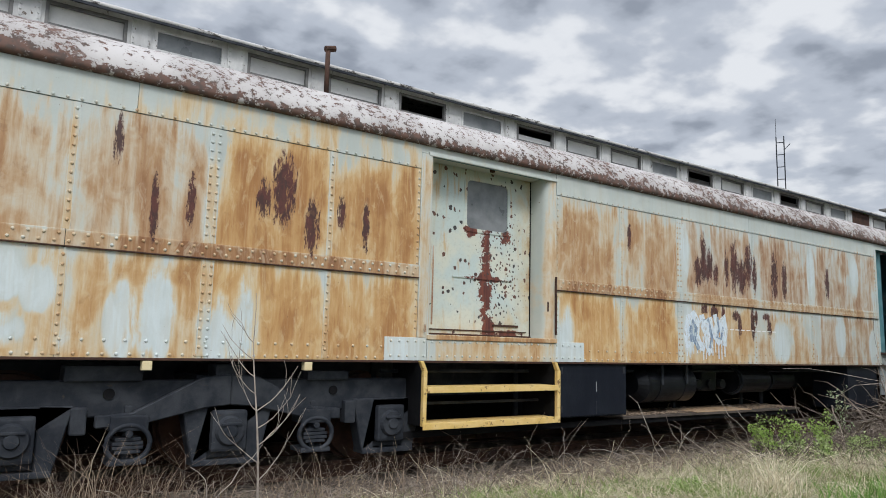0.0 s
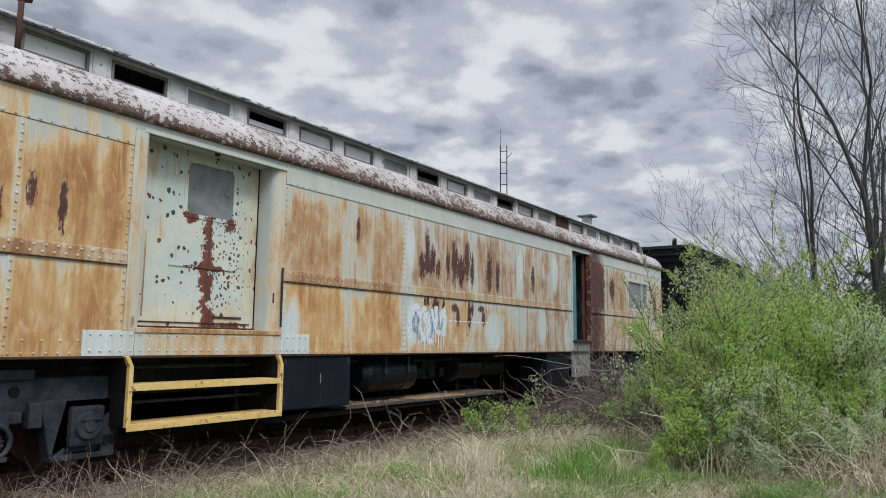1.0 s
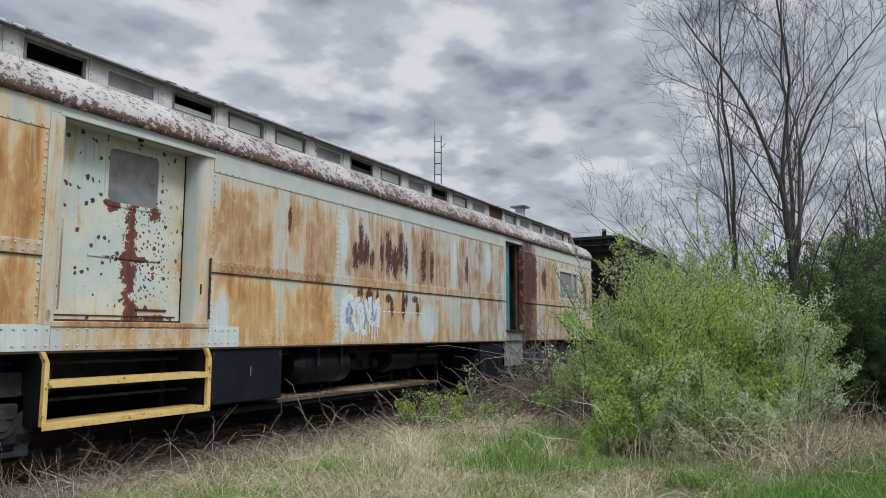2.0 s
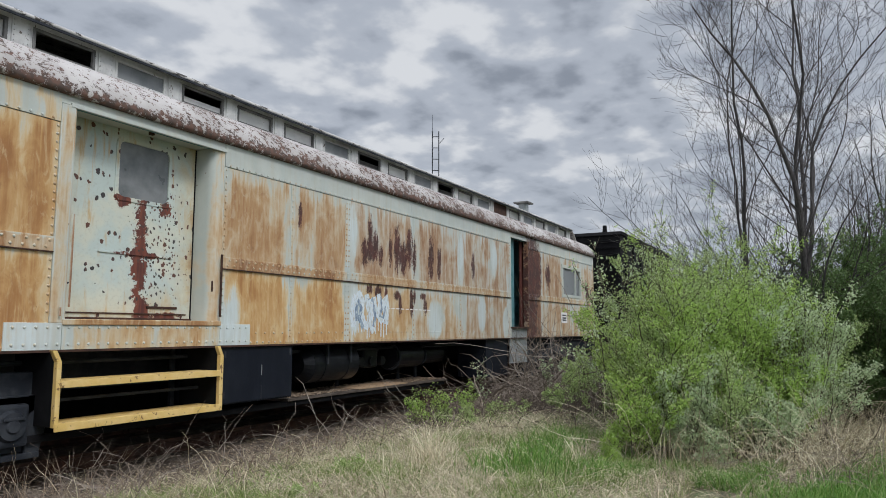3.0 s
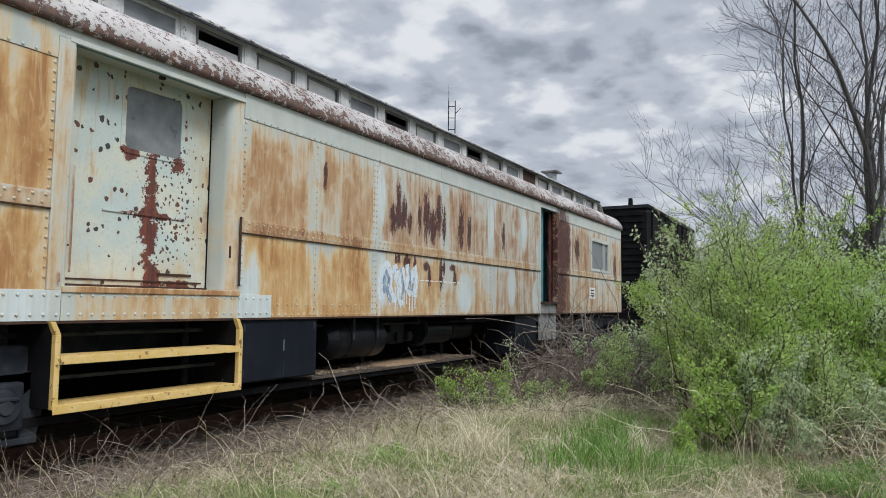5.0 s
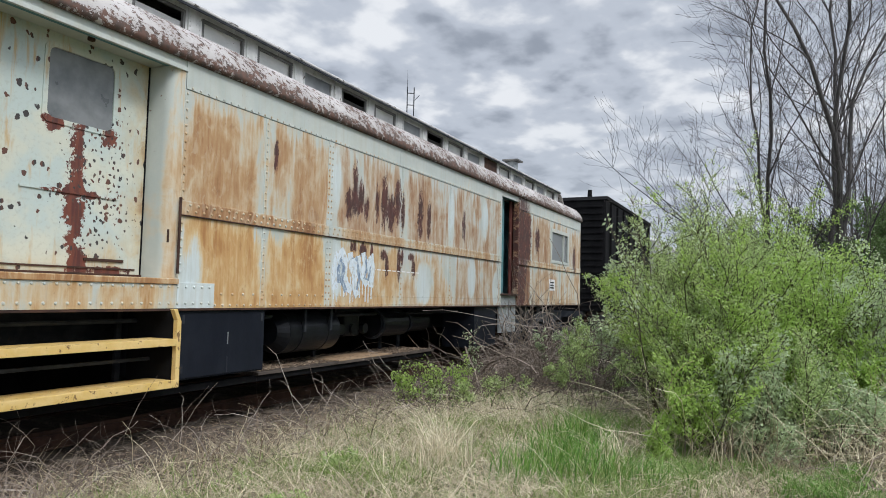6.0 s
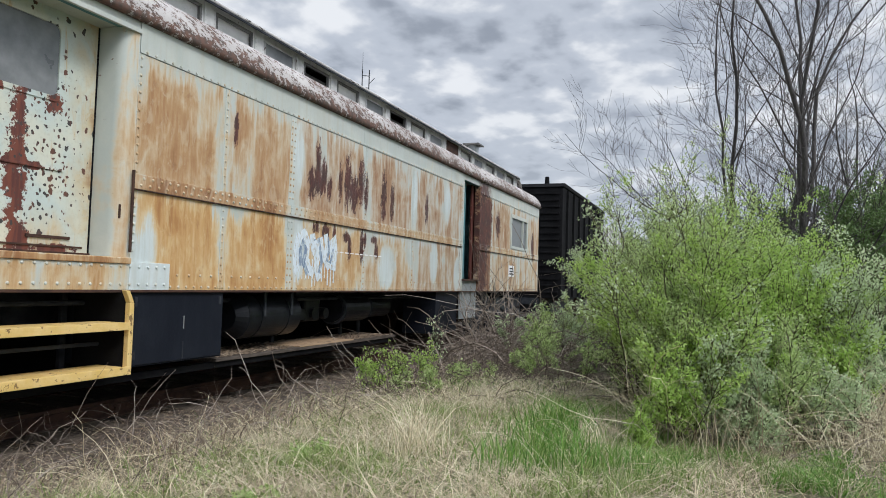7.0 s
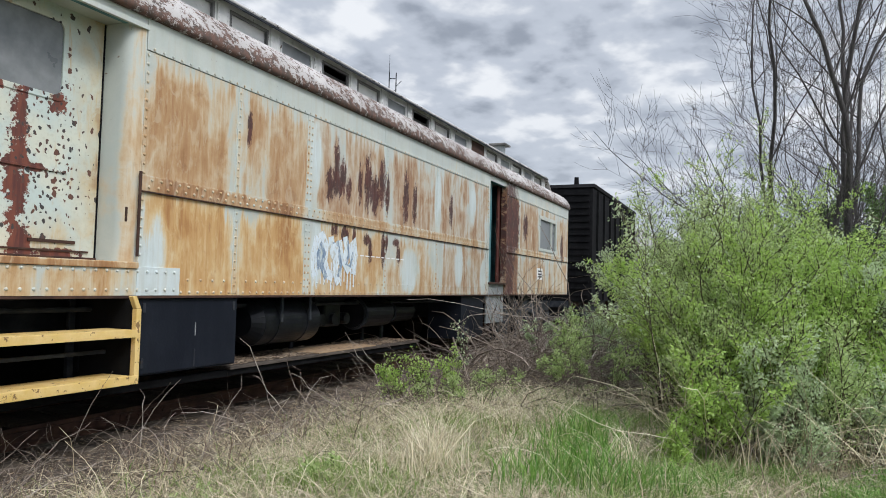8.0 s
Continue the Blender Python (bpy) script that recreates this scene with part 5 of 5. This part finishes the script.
for x, y, radius, height, stems, seed in ((1.9, -4.3, 0.35, 1.9, 4, 70), (3.4, -4.1, 0.7, 2.0, 6, 71), (5.0, -4.2, 0.9, 2.05, 7, 72), (7.0, -4.0, 1.2, 2.3, 8, 73), (9.5, -3.8, 1.3, 2.45, 8, 74), (2.7, -5.5, 0.4, 1.6, 4, 75), (12.5, -3.6, 1.2, 2.9, 8, 76)):
    bush(x, y, radius, height, "thin willow shoots with sparse silvery buds", LEAFGREY, seed, stems, 6, 0.036, 0.27, 0.7, "willow shoots")
for x, y, radius, height, stems, seed in ((6.6, -1.9, 0.8, 0.75, 11, 141), (8.4, -1.7, 0.9, 0.95, 13, 142), (10.6, -1.7, 1.0, 1.05, 14, 143), (13.2, -1.6, 1.1, 1.15, 14, 144), (5.0, -2.6, 0.7, 0.6, 9, 145)):
    bush(x, y, radius, height, "low leafy undergrowth among dead branches", LEAF if seed % 2 else LEAFGREY, seed, stems, 9, 0.045, 0.27, group="undergrowth by the car")
bush(5.2, -0.75, 0.4, 0.75, "thin sprout with a few pale leaves", LEAFGREY, 78, 2, 2, 0.04, group="small shrubs by the track")
for x, y, radius, height, seed in ((3.3, -0.75, 0.22, 0.50, 21), (3.75, -1.05, 0.40, 0.55, 22), (3.3, -1.5, 0.5, 0.30, 25), (4.3, -1.5, 0.5, 0.34, 26), (-1.3, -2.2, 0.18, 0.12, 27), (-0.9, -1.6, 0.22, 0.10, 28), (-2.0, -2.6, 0.16, 0.10, 29), (-3.2, -2.0, 0.2, 0.10, 31), (-0.2, -2.0, 0.22, 0.12, 33)):
    bush(x, y, radius, height, "small bright green shrub in the rough grass", LEAF if seed > 24 else LEAFBRIGHT, seed, 12, 4, 0.034, group="small shrubs by the track")

bare_tree(6.4, -5.80, 9.0, 0.105, "tall bare tree with grey bark and many limbs", (0.02, 0.0), 3, 4, 34, 10, 0.24)
bare_tree(7.3, -5.10, 8.6, 0.080, "bare tree with long arching low boughs", (-0.02, 0.10), 3, 2, 32, 13, 0.24)
bare_tree(7.5, -5.55, 8.0, 0.055, "slim bare tree with fine upswept branches", (0.0, 0.0), 3, 1, 33, 6, 0.36)
for x, y, h, r, seed in ((14, -8, 8, 0.09, 51), (16, -10.5, 9, 0.10, 52), (18, -7, 8, 0.09, 53), (13, -12, 8, 0.09, 54), (22, -11, 9, 0.1, 55), (20, -14, 9, 0.1, 56), (24, -7.5, 8, 0.1, 57), (11.5, -10.2, 7, 0.07, 58), (27, -16, 9, 0.1, 59), (28, -10, 9, 0.1, 60)):
    bare_tree(x, y, h, r, "distant bare tree in the edge of the wood", (0, 0), 2, 6, seed, 7, 0.22, "trees of the wood edge")

DEADLEAF = leafy("dead_leaf", [(0.08, 0.055, 0.04), (0.19, 0.13, 0.085), (0.36, 0.28, 0.20), (0.14, 0.095, 0.065)], 0.1)
# grass as joined blades
def blades(count, area, height, lean, width, seed, keep=lambda x, y: 1.0, spread=None):
    r = random.Random(seed)
    verts, faces = [], []
    x0, x1, y0, y1 = area
    for i in range(count):
        if spread:
            cx, cy, rad = spread
            w, q = r.uniform(0, 6.283), rad * math.sqrt(r.random())
            x, y = cx + q * math.cos(w), cy + q * math.sin(w)
        else:
            x, y = r.uniform(x0, x1), r.uniform(y0, y1)
        if r.random() > keep(x, y):
            continue
        z = ground_z(x, y) - 0.01
        h = height * r.uniform(0.35, 1.3)
        w, a = width * r.uniform(0.6, 1.3), r.uniform(0, 6.283)
        b = r.uniform(0, 6.283)
        l = h * lean * r.uniform(0.2, 1.6)
        if lean > 1.2:
            h *= 0.55
        sx, sy, lx, ly = w * math.cos(a), w * math.sin(a), l * math.cos(b), l * math.sin(b)
        n = len(verts)
        verts += [(x - sx, y - sy, z), (x + sx, y + sy, z), (x + 0.35 * lx + 0.7 * sx, y + 0.35 * ly + 0.7 * sy, z + 0.65 * h), (x + 0.35 * lx - 0.7 * sx, y + 0.35 * ly - 0.7 * sy, z + 0.65 * h), (x + lx, y + ly, z + h)]
        faces += [(n, n + 1, n + 2, n + 3), (n + 3, n + 2, n + 4)]
    return verts, [], faces


def patchy(x, y, s=0.0, f=0.9):
    return 0.5 + 0.6 * noise.noise(Vector((f * x + s, f * y, s)))


def lawn_here(x, y):
    """The mown strip beyond the thicket."""
    return 1 - soft(-0.35, 0.25, y + 5.5 + 0.33 * (x - 0.4) + 0.3 * patchy(x, y, 4, 1.4))


NEAR = (-6.5, 4.5, -5.0, -0.3)
def green_here(x, y):
    return soft(0.44, 0.72, patchy(x, y, 0, 1.1)) * (1 - 0.9 * soft(-2.4, -1.0, y + 0.16 * min(x, 3.0)))


def thatch_here(x, y):
    """Straw lies in mats on the verge and thins out to bare soil beside the track."""
    return (0.30 + 0.70 * soft(0.30, 0.65, patchy(x, y, 3, 1.8))) * (1 - 0.70 * soft(-1.7, -0.1, y))


tagged(part("grass", blades(66000, NEAR, 0.15, 0.9, 0.0040, 41, green_here), GRASS), "patchy green spring grass", "grass", kind="stuff")
tagged(part("grass", blades(30000, (-7.0, -1.6, -2.6, -0.85), 0.15, 0.9, 0.0036, 50, lambda x, y: soft(0.34, 0.62, patchy(x, y, 6, 1.7)) * (1 - soft(-1.5, -0.8, y))), GRASS), "fresh green blades on the verge beside the track", "grass", kind="stuff")
tagged(part("grass", blades(26000, NEAR, 0.12, 1.0, 0.0034, 44, lambda x, y: 1 - 0.92 * soft(-1.7, -0.6, y)), GRASS), "sparse green blades among the straw", "grass", kind="stuff")
tagged(part("dry_grass", blades(85000, NEAR, 0.21, 2.2, 0.0032, 42, lambda x, y: (1 - 0.55 * green_here(x, y)) * thatch_here(x, y)), STRAW), "flattened dry straw-coloured grass", "grass", kind="stuff")
tagged(part("dry_grass", blades(9000, NEAR, 0.30, 1.5, 0.0036, 45, lambda x, y: soft(0.35, 0.7, patchy(x, y, 7, 1.6)) * (1 - 0.75 * soft(-1.7, -0.4, y))), STRAW), "long bent straw in loose tufts", "grass", kind="stuff")
tagged(part("grass", blades(90000, (-1.5, 7.0, -9.0, -4.8), 0.11, 0.8, 0.0036, 43, lawn_here), LUSH), "bright short lawn grass beside the thicket", "grass", kind="stuff")
tagged(part("dry_grass", blades(26000, (0.3, 6.0, -8.0, -3.6), 0.2, 1.6, 0.0032, 46, lambda x, y: (0.4 + 0.6 * patchy(x, y, 2, 1.3)) * (1 - 0.95 * lawn_here(x, y))), STRAW), "dry straw under the bushes", "grass", kind="stuff")


tagged(part("dry_grass", blades(32000, NEAR, 0.20, 2.2, 0.0032, 51, lambda x, y: soft(0.42, 0.68, patchy(x, y, 11, 2.1)) * (1 - 0.9 * soft(-2.0, -0.9, y))), BLEACH), "mats of bleached flattened straw", "grass", kind="stuff")
tagged(part("grass", blades(16000, (0.3, 2.6, -5.6, -3.9), 0.13, 0.9, 0.0036, 52, lambda x, y: soft(0.4, 0.65, patchy(x, y, 9, 2.0))), LUSH), "green blades at the foot of the thicket", "grass", kind="stuff")
OUTER = (-14.0, 18.0, -13.0, -4.6)
tagged(part("grass", blades(60000, OUTER, 0.13, 0.8, 0.005, 47, green_here), GRASS), "patchy green spring grass", "grass", kind="stuff")
tagged(part("dry_grass", blades(50000, OUTER, 0.18, 2.2, 0.0045, 48, lambda x, y: (1 - 0.5 * green_here(x, y)) * (1 - 0.95 * lawn_here(x, y) * soft(-3.0, -1.0, x))), STRAW), "flattened dry straw-coloured grass", "grass", kind="stuff")
tagged(part("dry_grass", blades(30000, (-14.0, -6.3, -4.8, -0.3), 0.18, 2.2, 0.004, 49), STRAW), "flattened dry straw-coloured grass", "grass", kind="stuff")


def tuft(count, height, lean, width, seed, x, y, rad):
    """Blades gathered round a point, thinning outwards."""
    return blades(count, (x - 2 * rad, x + 2 * rad, y - 2 * rad, y + 2 * rad), height, lean, width, seed, lambda a, b: math.exp(-((a - x) ** 2 + (b - y) ** 2) / (0.5 * rad * rad)))


for k, (x, y, rad, n, h) in enumerate(((0.0, -3.4, 0.28, 2600, 0.24), (0.1, -3.85, 0.32, 3000, 0.24), (0.5, -3.55, 0.34, 3800, 0.27), (1.1, -3.45, 0.32, 3600, 0.28), (1.6, -3.4, 0.30, 3000, 0.26), (0.2, -4.25, 0.28, 2000, 0.2), (3.6, -1.9, 0.5, 2200, 0.16))):
    tagged(part("grass_tuft", tuft(n, h, 0.6, 0.0042, 60 + k, x, y, rad), LUSH), "lush tuft of long green grass", "grass tuft", "grass tufts", "stuff")
for k, (x, y, rad, n, h) in enumerate(((0.22, -2.62, 0.20, 1500, 0.44), (-0.05, -2.55, 0.35, 1300, 0.30), (2.3, -2.45, 0.45, 1500, 0.22), (3.3, -2.45, 0.45, 1800, 0.22), (0.75, -3.85, 0.25, 900, 0.30), (-2.8, -2.3, 0.6, 1000, 0.2), (1.3, -2.6, 0.5, 1200, 0.20),
                                       (1.6, -5.4, 0.5, 1400, 0.42), (2.6, -6.3, 0.6, 1600, 0.42), (4.0, -6.9, 0.7, 1600, 0.42), (1.1, -4.75, 0.4, 1300, 0.45), (-1.8, -1.9, 0.6, 900, 0.22))):
    tagged(part("straw_clump", tuft(n, h, 1.1, 0.0034, 80 + k, x, y, rad), BLEACH if k in (0, 1, 2, 3, 4) else STRAW), "clump of tall bleached straw", "dry grass clump", "straw clumps", "stuff")


for k, (x, y, rad, n, h) in enumerate(((-5.1, -0.75, 0.45, 2200, 0.62), (-4.5, -0.55, 0.5, 1400, 0.46), (-3.3, -0.6, 0.5, 1200, 0.42), (-2.5, -0.65, 0.5, 1200, 0.42), (-5.6, -1.1, 0.5, 1600, 0.50), (-1.6, -0.7, 0.5, 900, 0.28), (-0.4, -0.8, 0.5, 900, 0.3), (0.8, -0.7, 0.5, 800, 0.28))):
    tagged(part("straw_clump", tuft(n, h, 0.8, 0.0028, 120 + k, x, y, rad), DEADLEAF), "clump of dead brown weeds beside the track", "dry grass clump", "straw clumps", "stuff")


def arcs(count, area, length, r, seed, rise=0.9, keep=lambda x, y: 1.0):
    """Bent dry canes that rise and droop."""
    q = random.Random(seed)
    out = []
    x0, x1, y0, y1 = area
    while len(out) < count:
        x, y = q.uniform(x0, x1), q.uniform(y0, y1)
        if q.random() > keep(x, y):
            continue
        p = Vector((x, y, ground_z(x, y) - 0.02))
        w = q.uniform(0, 6.283)
        d = Vector((math.cos(w), math.sin(w), q.uniform(0.2, 2.0) * rise)).normalized()
        L, path, n = length * q.uniform(0.35, 1.3), [], 7
        rad = r * q.uniform(0.5, 1.4)
        for i in range(n + 1):
            path.append((p.copy(), rad * (1 - 0.6 * i / n)))
            d += Vector((q.gauss(0, 0.24), q.gauss(0, 0.24), q.gauss(-0.13, 0.20)))
            d.normalize()
            p = p + d * L / n
            p.z = max(p.z, ground_z(p.x, p.y) + 0.005)
        out.append(path)
    return tubes(out, 3)


tagged(part("brambles", arcs(1300, (-7.0, 6.0, -1.6, 0.45), 0.62, 0.0034, 103, 0.5), DARKTWIG), "dark tangle of dead bramble canes", "brambles", kind="stuff")
tagged(part("dead_shrub", arcs(80, (8.3, 9.5, -0.75, -0.25), 2.3, 0.006, 104, 4.0), TWIG), "bare dead shrub in front of the open doorway", "shrub", kind="stuff")
tagged(part("brambles", arcs(420, (-7.0, 6.0, -1.5, 0.3), 0.75, 0.0034, 91, 0.7), TWIG), "tangle of dry grey-brown bramble canes", "brambles", kind="stuff")
tagged(part("brambles", arcs(420, (0.6, 4.0, -6.5, -3.9), 0.8, 0.0035, 92, 0.9), TWIG), "dry canes among the grass and bushes", "brambles", kind="stuff")
tagged(part("weed_stalks", arcs(850, (-6.5, -1.6, -1.5, -0.35), 0.58, 0.0026, 96, 1.3), TWIG), "dead brown weeds in front of the truck", "weeds", kind="stuff")
tagged(part("weed_stalks", arcs(380, (-7.0, 5.0, -1.9, -0.4), 0.50, 0.0026, 93, 1.6), STRAW), "dry weed stalks beside the track", "weeds", kind="stuff")
tagged(part("brambles", arcs(1300, (2.6, 8.5, -3.4, -0.9), 0.9, 0.004, 99, 0.8), DARKTWIG), "dark tangle of dead canes between car and bushes", "brambles", kind="stuff")
tagged(part("weed_stalks", arcs(900, (0.9, 4.4, -6.9, -4.1), 0.75, 0.003, 100, 2.2), STRAW), "tall pale dry stalks in front of the bushes", "weeds", kind="stuff")
tagged(part("weed_stalks", arcs(900, (-4.0, 3.5, -4.2, -1.4), 0.55, 0.0022, 101, 0.8), BLEACH), "long pale straw stalks in the grass", "weeds", kind="stuff")
tagged(part("brush_heap", arcs(420, (5.6, 11.0, -1.9, -0.1), 1.6, 0.008, 94, 0.8), TWIG), "heap of dead grey branches beside the car", "brush heap", kind="stuff")
tagged(part("brush_heap", arcs(55, (6.0, 10.5, -1.9, -0.4), 2.4, 0.014, 95, 0.9), TWIG), "heap of dead grey branches beside the car", "brush heap", kind="stuff")
tagged(part("weed_stalks", arcs(420, (1.0, 3.2, -6.0, -4.1), 1.0, 0.0032, 108, 4.0), BLEACH), "tall pale dead stalks at the foot of the thicket", "weeds", kind="stuff")
PALETWIG = mottled("bleached_branch", (0.24, 0.20, 0.17), (0.42, 0.37, 0.32), 0.9, 6)
tagged(part("dead_branches", arcs(46, (0.4, 4.4, -1.1, -0.15), 0.95, 0.0055, 105, 1.1), PALETWIG), "pale bare branches leaning over the ledge", "branches", kind="stuff")
tagged(part("dead_branches", arcs(40, (-5.0, 0.4, -1.2, -0.2), 0.85, 0.0045, 106, 1.0), PALETWIG), "pale bare branches beside the track", "branches", kind="stuff")
tagged(part("dead_branches", arcs(34, (6.2, 9.0, -2.4, -0.9), 2.6, 0.012, 107, 0.75), PALETWIG), "long pale fallen branches beside the car", "branches", kind="stuff")
# bare sapling in front of the truck
rnd = random.Random(5)
shoots = []
stem = limb(Vector((-3.95, -0.8, ground_z(-3.95, -0.8) - 0.05)), Vector((0.0, 0, 1)), 1.85, 0.011, 0.025, 0.05, 14)
shoots.append(stem)
for i in (3, 4, 5, 5, 6, 7, 7, 8, 9, 10, 11):
    s = rnd.choice((-1, 1))
    twig = limb(stem[i][0], Vector((s * 0.9, rnd.gauss(0, 0.3), 0.55)), 0.66 - 0.035 * i + rnd.uniform(0, 0.12), 0.0045, 0.10, 0.14, 8)
    shoots.append(twig)
    for j in (3, 5):
        shoots.append(limb(twig[j][0], Vector((s * rnd.uniform(-0.2, 1), rnd.gauss(0, 0.4), 0.9)), 0.2, 0.0022, 0.12, 0.1, 5))
sapling = group_of("sapling", "bare grey sapling growing beside the truck", "sapling")
part("stem", tubes([shoots[0]], 6), PALETWIG, sapling)
tagged(part("twigwork", tubes(shoots[1:], 4), PALETWIG, sapling), kind="stuff")

# leaf litter on the ledge and in the trough beside the track
def litter(count, area, height, size, seed):
    q = random.Random(seed)
    verts, faces = [], []
    for i in range(count):
        x, y = q.uniform(area[0], area[1]), q.uniform(area[2], area[3])
        z, w, s = height(x, y) + q.uniform(0.002, 0.012), q.uniform(0, 6.283), size * q.uniform(0.5, 1.4)
        c, d = s * math.cos(w), s * math.sin(w)
        n = len(verts)
        verts += [(x + c, y + d, z + q.uniform(0, 0.4) * s), (x - 0.5 * d, y + 0.5 * c, z), (x - c, y - d, z + q.uniform(0, 0.4) * s), (x + 0.5 * d, y - 0.5 * c, z)]
        faces += [(n, n + 1, n + 2), (n, n + 2, n + 3)]
    return verts, [], faces


tagged(part("leaf_litter", litter(3600, (1.35, 5.65, 0.12, 0.8), lambda x, y: 0.70, 0.022, 97), DEADLEAF), "dead leaves scattered on the ledge", "leaf litter", kind="stuff")
tagged(part("leaf_litter", litter(16000, (-7.0, 8.0, -2.4, 0.7), ground_z, 0.022, 98), DEADLEAF), "dead leaves scattered beside the track", "leaf litter", kind="stuff")
